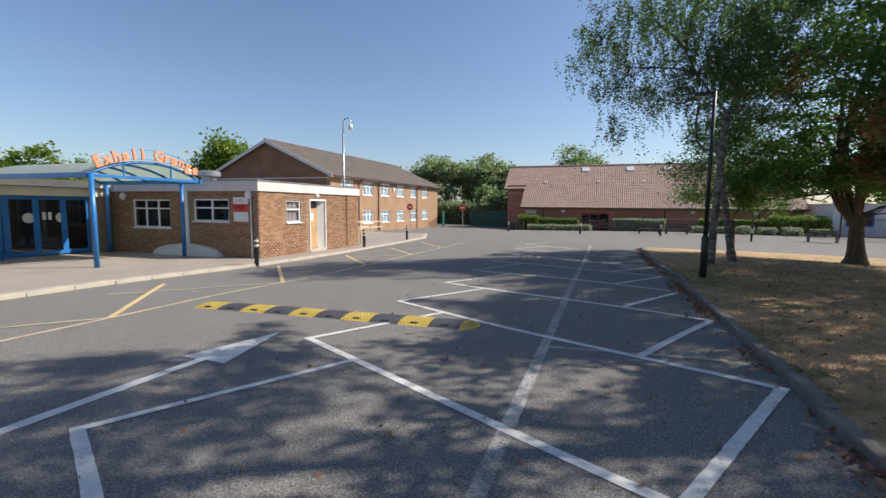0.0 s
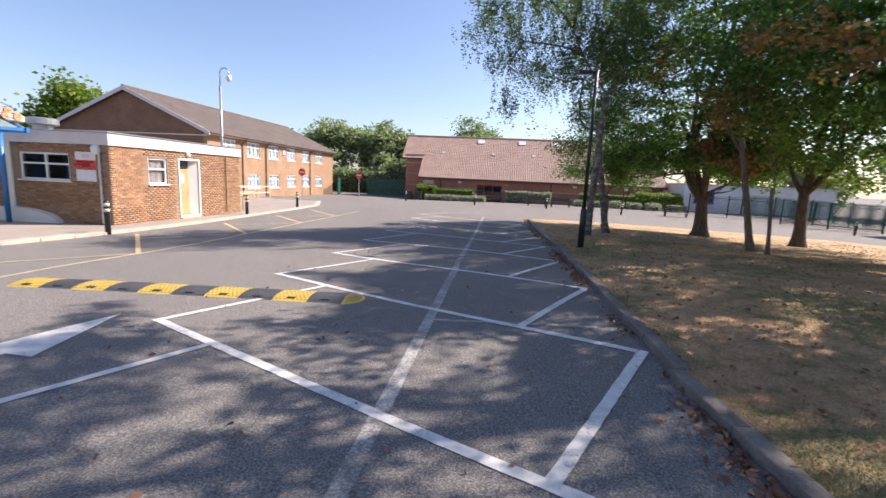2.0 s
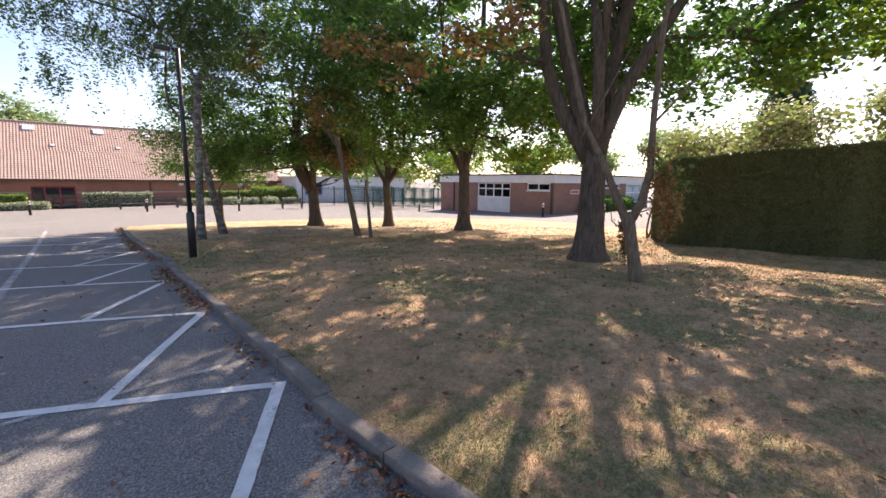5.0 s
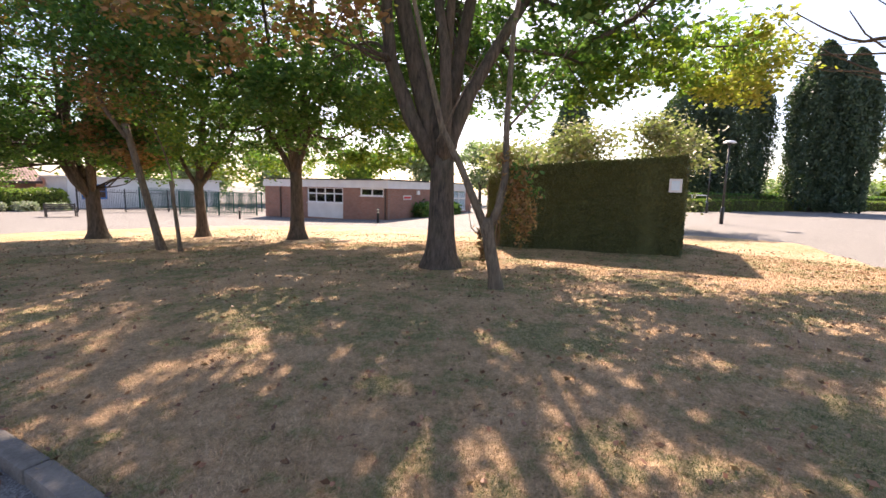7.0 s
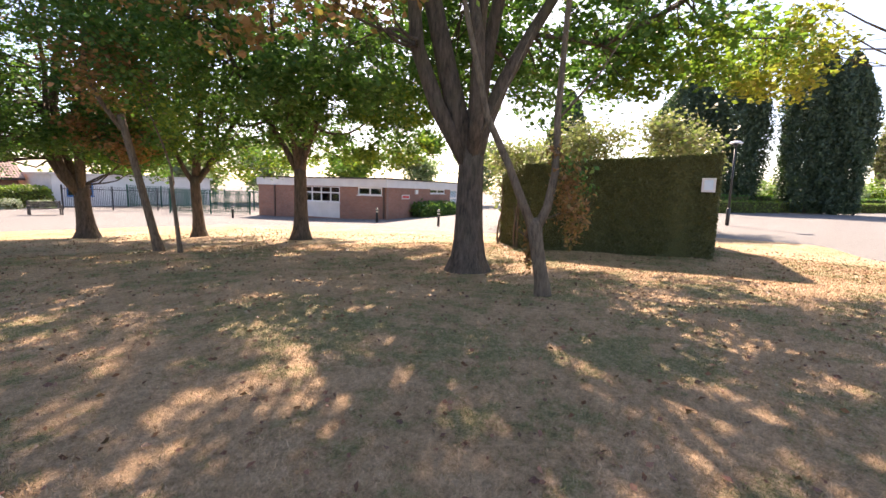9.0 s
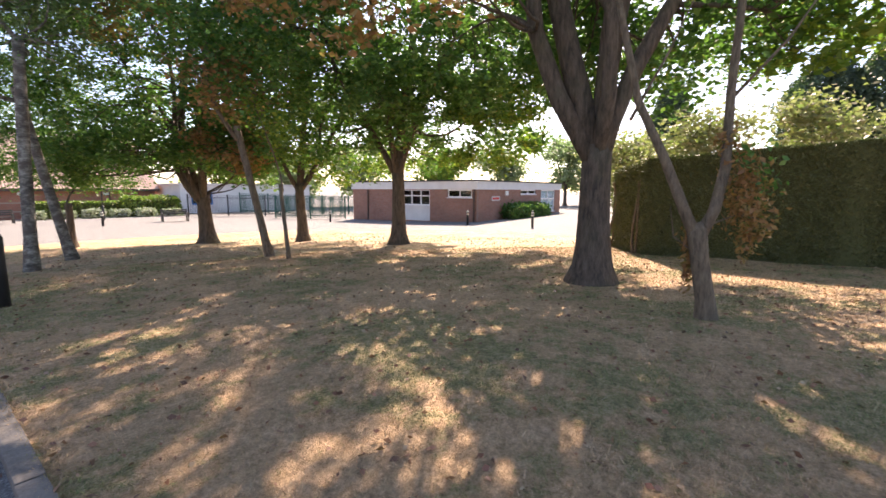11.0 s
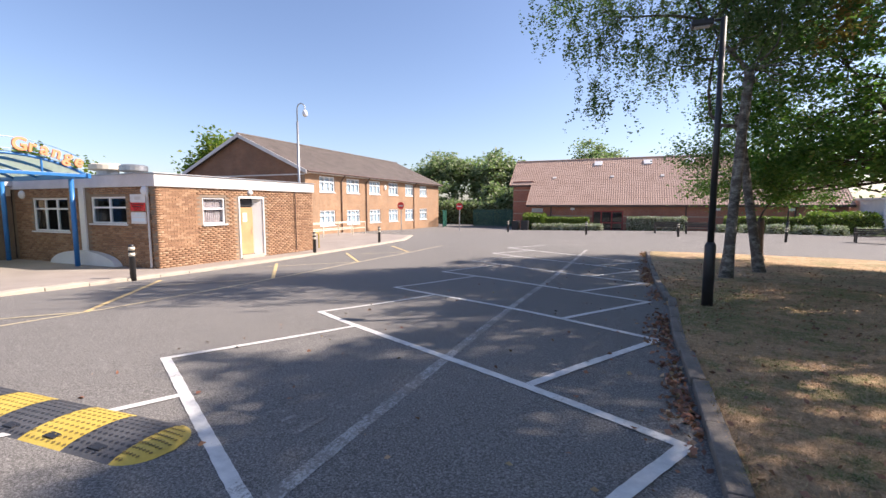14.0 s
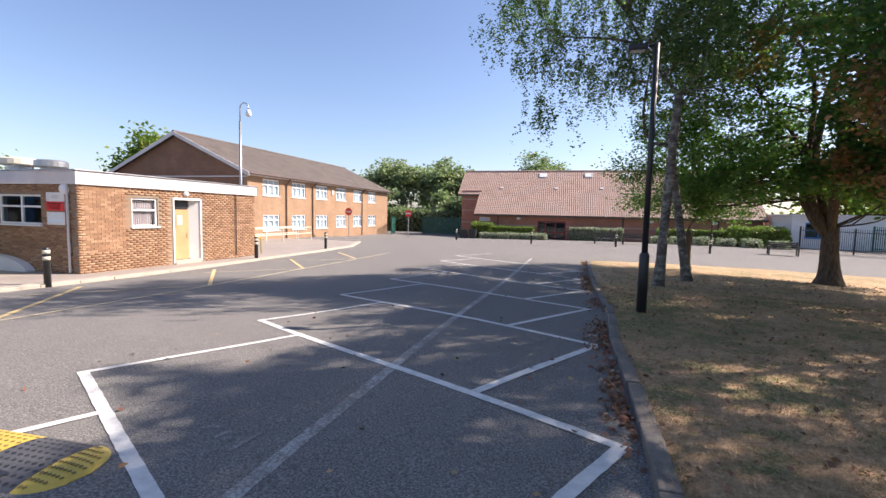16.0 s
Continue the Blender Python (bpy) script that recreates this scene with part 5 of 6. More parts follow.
tree("broad maple with a thick forked trunk and rusty patches", S(15.85, 17.2), 13, 0.26, 1.9,
     [(-1.8, 1.4, 6.5, 0.17), (-0.3, -0.3, 11.5, 0.2), (1.4, 0.8, 9, 0.14), (0.6, -2.0, 8, 0.13), (-2.4, -1.2, 8, 0.13)],
     canopy_lobes(28, 4.5, 3.0, 13, 1.65, 4, (-0.4, 0)) + [(-3.4, 1.8, 3.0, 1.4, 1.4, 0.8, 1.0), (2.6, 1.0, 3.0, 1.4, 1.4, 0.7, 0.8), (-2.4, -1.0, 3.4, 1.6, 1.4, 0.8, 2.0), (-0.6, -2.2, 3.6, 1.5, 1.3, 0.8, 1.6), (1.2, -1.6, 3.5, 1.5, 1.4, 0.8, 1.5)], 72000, 0.145, LEAF, seed=14, lean=(-0.03, 0.02), clump=0.24, gaps=0.3, spray=48,
     extra=[((-0.6, -3.2, 3.7, 1.3, 1.0, 1.1, 0.9), LEAF_RUST), ((-2.6, -2.4, 6.8, 1.2, 1.2, 0.9, 0.6), LEAF_RUST)])
# two birches by the lamp
tree("silver birch with pale patched bark and drooping sprays", S(9.05, 15.3), 11, 0.125, 5.2,
     [(-1.2, 0.4, 9.5, 0.07), (-3.2, 1.0, 7.4, 0.05), (0.8, -0.4, 10, 0.07), (-2.4, -1.4, 8.6, 0.05), (1.5, 1.2, 8.6, 0.05)],
     [(-0.6, 0, 9.4, 2.6, 2.6, 2.8, 5), (-3.2, 0.6, 8.2, 1.6, 1.5, 0.9, 1.2), (-4.0, -0.4, 7.6, 1.0, 1.1, 0.8, 0.5), (-2.8, -1.2, 9.0, 1.5, 1.5, 1.2, 1.2), (0.4, 0, 5.8, 1.2, 1.2, 1.2, 0.9), (1.4, 0.6, 7.6, 1.6, 1.6, 1.4, 1.4), (-3.6, 0.1, 6.6, 0.5, 0.9, 0.5, 0.35), (-3.3, 0.2, 5.4, 0.3, 0.7, 0.6, 0.22), (-3.15, 0.2, 4.6, 0.16, 0.4, 0.4, 0.08), (-2.5, 0.1, 6.6, 0.7, 0.8, 0.7, 0.5)], 36000, 0.085, LEAF_BIRCH, BIRCH, 21, (0.045, 0.02), gaps=0.3, clump=0.3, spray=70, base_flare=1.35, droop=1.0)
tree("slender silver birch leaning beside its neighbour", S(10.95, 17.0), 10, 0.125, 4.6,
     [(-1.2, 0.6, 8.2, 0.06), (-2.6, 0.6, 6.4, 0.05), (-0.2, -0.4, 9.2, 0.07), (0.9, 0.8, 8, 0.05)],
     [(-1.0, 0, 8.4, 2.3, 2.3, 2.6, 4), (-2.8, 0.6, 6.8, 1.2, 1.1, 0.8, 0.7)], 22000, 0.085, LEAF_BIRCH, BIRCH, 22, (-0.17, 0.0), gaps=0.3, clump=0.3, spray=70, base_flare=1.4, droop=1.2)
tree("low dark green tree crown between birch and maple", S(13.2, 20.6), 6, 0.12, 1.6, fan(4, 1.6, 3, 5, 0.06, 9),
     canopy_lobes(10, 1.9, 2.3, 6.0, 1.0, 6, (-0.4, 0)), 20000, 0.11, LEAF, seed=23, clump=0.36)
# saplings
tree("leaning grey sapling with thin rusty foliage", S(12.25, 11.35), 7, 0.095, 3.4, [(-1.4, 0.6, 6.4, 0.06), (-0.4, -0.5, 6.8, 0.05), (-1.0, 1.2, 5.2, 0.04)],
     [(-1.0, 0.2, 5.8, 1.6, 1.6, 1.5, 2)], 6000, 0.13, LEAF, BARK_YOUNG, 31, (-0.2, 0.02), extra=[((-1.0, 0.0, 4.4, 1.0, 1.0, 0.7, 0.5), LEAF_RUST)], base_flare=1.5, clump=0.4)
tree("thin sapling with upright twigs", S(11.75, 10.35), 5.5, 0.05, 1.9, [(-0.9, 0.2, 4.6, 0.03), (0.1, -0.2, 5, 0.035), (-0.4, 0.7, 4.3, 0.025), (0.6, 0.3, 4.2, 0.025)],
     [(-0.2, 0.1, 4.5, 1.1, 1.1, 1.1, 2)], 3200, 0.12, LEAF, BARK_YOUNG, 32, (-0.08, 0), extra=[((-0.3, 0, 3.3, 1.0, 1.0, 0.7, 0.6), LEAF_LIME)], base_flare=1.4, clump=0.4)
def split_sapling(x, y):
    """A small tree whose short trunk splits low into two swaying stems."""
    rng = np.random.default_rng(33)
    z = tz(x, y) - 0.03
    ob = thing("tree", "small split tree with dead brown leaves clinging to it", "tree", (x, y, z))
    tube(bm := bmesh.new(), [(x, y, z - 0.1), (x, y, z + 0.04), (x - 0.02, y + 0.02, z + 0.25), (x - 0.07, y + 0.09, z + 0.65), (x - 0.12, y + 0.14, z + 1.02), (x - 0.13, y + 0.15, z + 1.1)], [0.14, 0.125, 0.1, 0.092, 0.102, 0.065], 12)
    stems = []
    for path, r in (([(-0.11, 0.13, 0.9), (-0.02, 0.0, 1.25), (0.06, -0.06, 1.7), (0.06, -0.05, 2.5), (0.05, -0.1, 3.8), (0.15, -0.3, 5.2), (0.1, -0.35, 6.6)], 0.07),
                    ([(-0.12, 0.13, 0.9), (-0.2, 0.29, 1.3), (-0.3, 0.48, 1.8), (-0.47, 0.74, 2.4), (-0.62, 0.95, 3.4), (-0.76, 1.12, 4.3), (-1.0, 1.3, 5.8)], 0.068),
                    ([(0.06, -0.05, 2.4), (0.3, -0.5, 3.0), (0.6, -0.9, 3.8)], 0.02), ([(-0.5, 0.8, 2.2), (-0.3, 0.5, 2.9), (0.0, 0.3, 3.6)], 0.018),
                    ([(-0.1, 0.1, 1.05), (0.1, -0.2, 1.2), (0.22, -0.42, 1.15)], 0.012), ([(-0.1, 0.12, 0.75), (-0.2, 0.35, 0.95), (-0.24, 0.4, 1.3)], 0.012)):
        path = [(x + a, y + b, z + c) for a, b, c in path]
        tube(bm, path, [r * (1 - 0.72 * k / (len(path) - 1)) for k in range(len(path))], 10)
        stems.append(path)
    part("trunk", bm, BARK_YOUNG, ob, "grey stems with peeling bark", True)
    for mat, label, spots in ((LEAF_RUST, "dead brown leaves", ((0.15, -0.3, 1.25, 0.2, 0.24, 420), (0.12, -0.25, 1.6, 0.16, 0.2, 320), (0.2, -0.32, 0.95, 0.12, 0.2, 160), (-0.05, 0.22, 0.6, 0.05, 0.22, 130), (-0.1, 0.25, 0.9, 0.06, 0.15, 60), (0.05, -0.05, 1.95, 0.12, 0.16, 120))),
                              (LEAF, "green leaves", ((0.1, -0.35, 1.75, 0.2, 0.18, 60), (0.3, -0.45, 1.5, 0.12, 0.12, 40), (0.1, -0.3, 5.6, 0.8, 0.7, 700), (-0.9, 1.4, 5.2, 0.8, 0.7, 600), (0.5, -0.8, 3.8, 0.3, 0.25, 120)))):
        c = np.concatenate([np.array((x + a, y + b, z + h)) + rng.normal(size=(n, 3)) * np.array((w, w, t)) * 0.6 for a, b, h, w, t, n in spots])
        crown_mesh("crown", ob, c, rng.uniform(0.05, 0.1, len(c)), mat, rng, label, flat=1.1, squash=0.45 if mat is LEAF_RUST else 0.62)
    return ob


split_sapling(6.92, 4.42)
# tree off to the right: bare twigs and gold leaves
tree("tree with bare grey branches and golden leaves", (14.6, -5.2), 9, 0.22, 2.2,
     [(-1.2, 3.6, 6.6, 0.09), (-2.6, 3.2, 6.2, 0.08), (-3.4, 2.2, 7.0, 0.09), (1.5, -2.0, 7.8, 0.13), (-3.6, 0.6, 7.6, 0.1), (-0.6, 5.2, 5.8, 0.06), (-2.2, 4.6, 5.2, 0.05), (-3.6, 3.6, 5.6, 0.04), (-0.9, 6.4, 5.6, 0.03), (-0.3, 6.0, 5.0, 0.022), (-1.4, 5.6, 4.8, 0.022), (-1.8, 5.8, 5.6, 0.025), (-0.4, 4.8, 5.0, 0.02), (-1.6, 4.6, 6.0, 0.03), (-0.2, 5.4, 6.4, 0.025), (-2.6, 5.0, 5.4, 0.02)],
     [(-0.8, 5.6, 5.0, 1.4, 1.0, 0.7, 0.7), (2, -3, 7, 2.6, 2.6, 2, 2)], 6000, 0.14, LEAF_GOLD, seed=41, clump=0.26, extra=[((-0.9, 6.8, 4.9, 1.5, 1.2, 0.8, 0.8), LEAF_LIME)])


# far trees
def far_tree(label, at, height, spread, seed, mat=LEAF_HAZED, leaves=5200, size=0.5, name="tree"):
    g = random.Random(seed)
    lobes = [(g.uniform(-0.5, 0.5) * spread, g.uniform(-0.5, 0.5) * spread, height * g.uniform(0.45, 0.85), spread * g.uniform(0.35, 0.6), spread * g.uniform(0.35, 0.6), height * g.uniform(0.12, 0.22), g.uniform(0.7, 1.4)) for _ in range(9)]
    lobes.append((0, 0, height * 0.35, spread * 0.7, spread * 0.7, height * 0.2, 1.2))
    return tree(label, at, height, 0.018 * height + 0.06, height * 0.3, fan(5, spread * 0.5, height * 0.55, height * 0.85, 0.012 * height, seed), lobes, leaves, size, mat, seed=seed, clump=0.14 * spread + 0.2, name=name)


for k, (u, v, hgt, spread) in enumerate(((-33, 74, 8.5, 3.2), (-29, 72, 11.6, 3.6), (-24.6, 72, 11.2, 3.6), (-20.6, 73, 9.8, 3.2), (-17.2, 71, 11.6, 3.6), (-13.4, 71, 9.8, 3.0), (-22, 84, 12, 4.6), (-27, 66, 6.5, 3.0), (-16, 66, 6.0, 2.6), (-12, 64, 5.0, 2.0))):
    far_tree("leafy green tree behind the school gate", (u, v), hgt, spread, 50 + k, LEAF_HAZED)
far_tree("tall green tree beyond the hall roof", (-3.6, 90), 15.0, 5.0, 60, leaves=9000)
far_tree("pale green tree behind the school gable", (-49.6, 48), 11.4, 4.8, 61, LEAF_LIME, 9000)
far_tree("green tree beyond the entrance block", (-62, 34), 8.5, 4.5, 62, LEAF_LIME)
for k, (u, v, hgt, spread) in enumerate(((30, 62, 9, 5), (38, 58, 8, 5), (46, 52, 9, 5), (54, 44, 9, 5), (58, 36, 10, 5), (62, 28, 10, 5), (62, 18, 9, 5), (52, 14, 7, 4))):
    far_tree("leafy boundary tree behind the classrooms", (u, v), hgt, spread, 70 + k, LEAF_HAZED if k % 3 else LEAF_LIME, 4200, 0.55)
for k, (u, v, hgt, spread) in enumerate(((24.6, 9.4, 5.0, 2.4), (25, 6.0, 5.9, 2.5), (25.6, 2.6, 5.5, 2.3), (29, 11, 5.2, 2.6))):
    far_tree("pale straw-coloured shrubby tree behind the hedge", (u, v), hgt, spread, 90 + k, LEAF_PALE, 4200, 0.22)


def conifer(at, height, radius, seed):
    rng = np.random.default_rng(seed)
    x, y = at
    z = tz(x, y)
    ob = thing("conifer", "tall dark dense conifer beyond the car park", "tree", (x, y, z), "tall conifers")
    part("trunk", tube(bmesh.new(), [(x, y, z - 0.1), (x, y, z + height * 0.9)], [0.35, 0.05], 8), BARK, ob)
    n = 42000
    q = rng.uniform(0, 1, n) ** 0.8
    ang = rng.uniform(0, 2 * math.pi, n)
    lump = 1 + 0.14 * np.sin(ang * 5 + q * 9) + 0.08 * np.sin(ang * 11 - q * 23)
    prof = np.minimum(1, (1 - q) * 3.6) ** 0.5 * (0.8 + 0.25 * np.sin(q * 3))
    r = radius * prof * lump * rng.uniform(0.6, 1.03, n)
    c = np.stack([x + r * np.cos(ang), y + r * np.sin(ang), z + 0.1 + q * height * (1 + 0.03 * np.sin(ang * 3))], -1)
    crown_mesh("crown", ob, c, rng.uniform(0.2, 0.42, n), CONIFER, rng, flat=1.3, squash=0.5)


conifer((61.2, 1.0), 15.0, 3.4, 101)
conifer((60.4, -3.6), 15.5, 3.0, 105)
conifer((59.7, -10.3), 16.6, 2.5, 102)
conifer((59.0, -12.7), 15.4, 2.1, 103)
conifer((61.6, 15.0), 14.6, 2.2, 104)
for k, (x, y) in enumerate(((88, -62), (92, -66), (84, -72))):
    far_tree("tall narrow poplar far off", S(x, y), 15, 1.4, 110 + k, LEAF_PALE, 2600, 0.5)
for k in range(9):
    far_tree("distant green bush beyond the road", S(66 + 3 * k, -22 - 8 * k), 4.2, 4.5, 120 + k, LEAF_HAZED if k % 2 else LEAF_LIME, 1800, 0.5, "bush")


def hedge(label, x0, x1, y0, y1, height, leaves, size, mat, seed, core=HEDGE_CORE, round_by=0.12, category="hedge", fuzz=0.05, name="hedge", base=None):
    """A clipped hedge: a rounded core under a skin of small sprays."""
    rng = np.random.default_rng(seed)
    z = tz((x0 + x1) / 2, (y0 + y1) / 2) if base is None else base
    ob = thing(name, label, category, ((x0 + x1) / 2, (y0 + y1) / 2, z))
    bm = boxes((x0 + fuzz, x1 - fuzz, y0 + fuzz, y1 - fuzz, z - 0.25, z + height - fuzz), bevel=round_by)
    bmesh.ops.subdivide_edges(bm, edges=bm.edges[:], cuts=3, use_grid_fill=True)
    for v in bm.verts:
        v.co += noise.noise_vector(v.co * 1.3) * fuzz * 0.8
    part("core", bm, core, ob, "", True)
    w, d = x1 - x0, y1 - y0
    areas = np.array([w * d, w * height, w * height, d * height, d * height])
    pick = rng.choice(5, leaves, p=areas / areas.sum())
    a, b = rng.uniform(0, 1, leaves), rng.uniform(0, 1, leaves)
    px = np.where(pick == 3, x0, np.where(pick == 4, x1, x0 + a * w))
    py = np.where(pick == 1, y0, np.where(pick == 2, y1, np.where(pick >= 3, y0 + a * d, y0 + b * d)))
    pz = z + np.where(pick == 0, height, b * height)
    c = np.stack([px, py, pz], -1)
    mid = np.array(((x0 + x1) / 2, (y0 + y1) / 2, z + height / 2))
    half = np.array((w / 2, d / 2, height / 2))
    rel = np.abs(c - mid) / half
    over = np.sort(rel, axis=1)
    c = mid + (c - mid) * (1 - round_by * 0.35 * np.clip(over[:, 1:2] - 0.94, 0, 1) / 0.06)
    wob = 0.6 * np.sin(c[:, 0:1] * 2.1 + c[:, 2:3] * 1.7) + 0.6 * np.sin(c[:, 1:2] * 2.7 + c[:, 2:3] * 2.3)
    c = c + rng.normal(size=c.shape) * fuzz * 0.45 + (c - mid) / (half * 1.0) * wob * fuzz * 0.5
    crown_mesh("foliage", ob, c, size * rng.uniform(0.6, 1.4, leaves), mat, rng, flat=1.0)
    return ob


def tall_hedge(outline, tops, leaves, seed):
    """A tall clipped hedge on a plan outline, flat-sided, its top sloping from corner to corner."""
    rng = np.random.default_rng(seed)
    n = len(outline)
    x, y = (sum(p[i] for p in outline) / n for i in (0, 1))
    z = tz(*outline[0])
    ob = thing("hedge", "tall dark green clipped hedge with flat sides", "hedge", (x, y, z))
    foot = [tz(*p) - 0.1 for p in outline]
    bm = bmesh.new()
    low = [bm.verts.new((*p, f)) for p, f in zip(outline, foot)]
    high = [bm.verts.new((*p, t)) for p, t in zip(outline, tops)]
    bm.faces.new(high)
    for i in range(n):
        j = (i + 1) % n
        bm.faces.new((low[i], low[j], high[j], high[i]))
    bmesh.ops.recalc_face_normals(bm, faces=bm.faces[:])
    bmesh.ops.subdivide_edges(bm, edges=bm.edges[:], cuts=14, use_grid_fill=True)
    mid = Vector((x, y, z + 1.2))
    for v in bm.verts:
        v.co += noise.noise_vector(v.co * Vector((1.6, 1.6, 0.5))) * 0.03 + (mid - v.co).normalized() * 0.04
    part("core", bm, HEDGE_CORE, ob, "", True)
    sides = []
    for i in range(n):
        j = (i + 1) % n
        a, b = np.array(outline[i]), np.array(outline[j])
        m = int(leaves * np.linalg.norm(b - a))
        k, h = rng.uniform(0, 1, m), rng.uniform(0, 1, m)
        plan = a + (b - a) * k[:, None]
        f, t = foot[i] + (foot[j] - foot[i]) * k + 0.1, tops[i] + (tops[j] - tops[i]) * k
        way = (b - a) / np.linalg.norm(b - a)
        along_wall = plan @ way
        wob = 0.012 * np.sin(along_wall * 3.1) + 0.012 * np.sin(along_wall * 7.3 + 1)
        plan = plan + np.array((way[1], -way[0])) * (wob + rng.normal(size=m) * 0.012)[:, None]
        sides.append(np.column_stack([plan, f + (t - f) * h]))
    m = int(leaves * 6)
    w = rng.dirichlet(np.ones(n), m)
    sides.append(np.column_stack([w @ np.array(outline), w @ np.array(tops) + rng.normal(size=m) * 0.012]))
    c = np.concatenate(sides)
    crown_mesh("foliage", ob, c, rng.uniform(0.028, 0.06, len(c)), HEDGE_LEAF, rng, flat=1.0)
    return ob


big = tall_hedge([(12.76, 1.88), (12.76, 6.45), (14.7, 7.75), (16.6, 7.75), (16.6, 1.88)], [2.57, 2.31, 2.12, 2.12, 2.57], 4200, 200)
for k, (u, v) in enumerate(((13.02, 6.6), (13.1, 6.66), (14.35, 7.6), (14.5, 7.68))):
    tube(bm := bmesh.new(), bent((u - 0.05, v + 0.05, gz(u, v)), (u + 0.02, v + 0.02, gz(u, v) + 2.0), np.random.default_rng(k), 6, 0.025), [0.035, 0.03, 0.03, 0.025, 0.02, 0.015], 6)
    part("stem", bm, BARK_YOUNG, big, "bare pale stem in a gap of the hedge")
plate = thing("hedge_sign", "small white and blue notice fixed to the hedge", "sign", (12.72, 2.12, 1.64))
part("board", boxes((12.69, 12.71, 1.98, 2.26, 1.66, 1.98), bevel=0.004), WHITE, plate)
part("panel", boxes((12.685, 12.689, 2.03, 2.21, 1.71, 1.93)), CURTAIN, plate)
for v in (2.04, 2.2):
    tube(bm := bmesh.new(), [(12.7, v, 1.82), (12.8, v, 1.8)], 0.012, 6)
    part("fixing", bm, GREY_METAL, plate)

# hedges and shrubs before the hall
hedge("clipped green hedge with a sunny yellow top by the hall", -6.6, -2.2, 50.7, 51.9, 1.25, 5000, 0.16, BOX_HEDGE, 201, fuzz=0.08)
hedge("loose bright green shrub at the hall corner", -8.6, -6.5, 50.2, 51.9, 1.55, 3500, 0.2, BOX_HEDGE, 202, fuzz=0.16, round_by=0.3)
hedge("grey-green hedge beside the hall door", 1.5, 6.5, 50.8, 52.0, 1.25, 5000, 0.16, LAVENDER, 203, fuzz=0.1)
hedge("clipped green hedge along the hall", 9.5, 16.2, 49.6, 50.8, 1.3, 5000, 0.16, BOX_HEDGE, 204, fuzz=0.08)
hedge("bright green shrub at the hall's far corner", 15.2, 19.2, 47.6, 49.6, 1.55, 5000, 0.2, BOX_HEDGE, 205, fuzz=0.18, round_by=0.4)
for k in range(7):
    hedge("low pale grey-green lavender bush", -7.4 + 0.95 * k, -6.5 + 0.95 * k, 49.2, 50.2, 0.55, 700, 0.14, LAVENDER, 210 + k, fuzz=0.12, round_by=0.2, category="shrub", name="lavender_bush")
for k in range(6):
    hedge("low pale grey-green shrub", 8.6 + 1.7 * k, 9.8 + 1.7 * k, 48.0 - 0.5 * k, 49.0 - 0.5 * k, 0.6, 700, 0.15, LAVENDER, 220 + k, fuzz=0.14, round_by=0.25, category="shrub", name="shrub")
hedge("dark sprawling shrub against the classroom wall", 31.5, 38.5, 19.9, 21.0, 1.0, 4500, 0.18, LEAF, 230, fuzz=0.25, round_by=0.3, category="shrub", name="shrub")
hedge("dense green thicket behind the school gate", -30.0, -11.0, 62.5, 65.5, 3.0, 9000, 0.34, LEAF_HAZED, 235, fuzz=0.4, round_by=0.5, category="thicket", name="thicket")
# far clipped hedge in blocks
for k in range(12):
    x, y = 45.5 + 2.05 * k, -14.0 - 3.3 * k
    u, v = S(x, y)
    hedge("block of a low clipped hedge across the car park", u - 0.8, u + 0.8, v - 1.85, v + 1.85, 1.1, 1500, 0.18, BOX_HEDGE, 240 + k, fuzz=0.07)
    u, v = S(x + 3.4, y - 1.0)
    hedge("taller clipped hedge behind the low one", u - 0.6, u + 0.6, v - 2.0, v + 2.0, 1.7, 1000, 0.22, LEAF, 260 + k, fuzz=0.08)


# ---- street furniture ----
def bollard(at):
    x, y = at
    z = tz(x, y) - 0.01
    ob = thing("bollard", "black bollard with pale reflective bands", "bollard", (x, y, z), "bollards")
    tube(bm := bmesh.new(), [(x, y, z - 0.05), (x, y, z + 0.92), (x, y, z + 0.98), (x, y, z + 1.0)], [0.075, 0.075, 0.068, 0.045], 16)
    post = part("post", bm, BLACK, ob, "", True)
    for b0, b1 in ((0.68, 0.77), (0.84, 0.93)):
        tube(bm := bmesh.new(), [(x, y, z + b0), (x, y, z + b1)], 0.078, 16)
        part("band", bm, CREAM, ob, "pale reflective band", True)
    return ob


for x, y in ((-6.6, 15.1), (-4.33, 22.87), (-2.62, 28.74), (5.95, 42.4), (11.6, 38.4), (17.7, 36.6), (22.8, 33.1), (30.6, 10.7), (28.2, 6.2), (33.6, 23.0)):
    bollard(S(x, y))


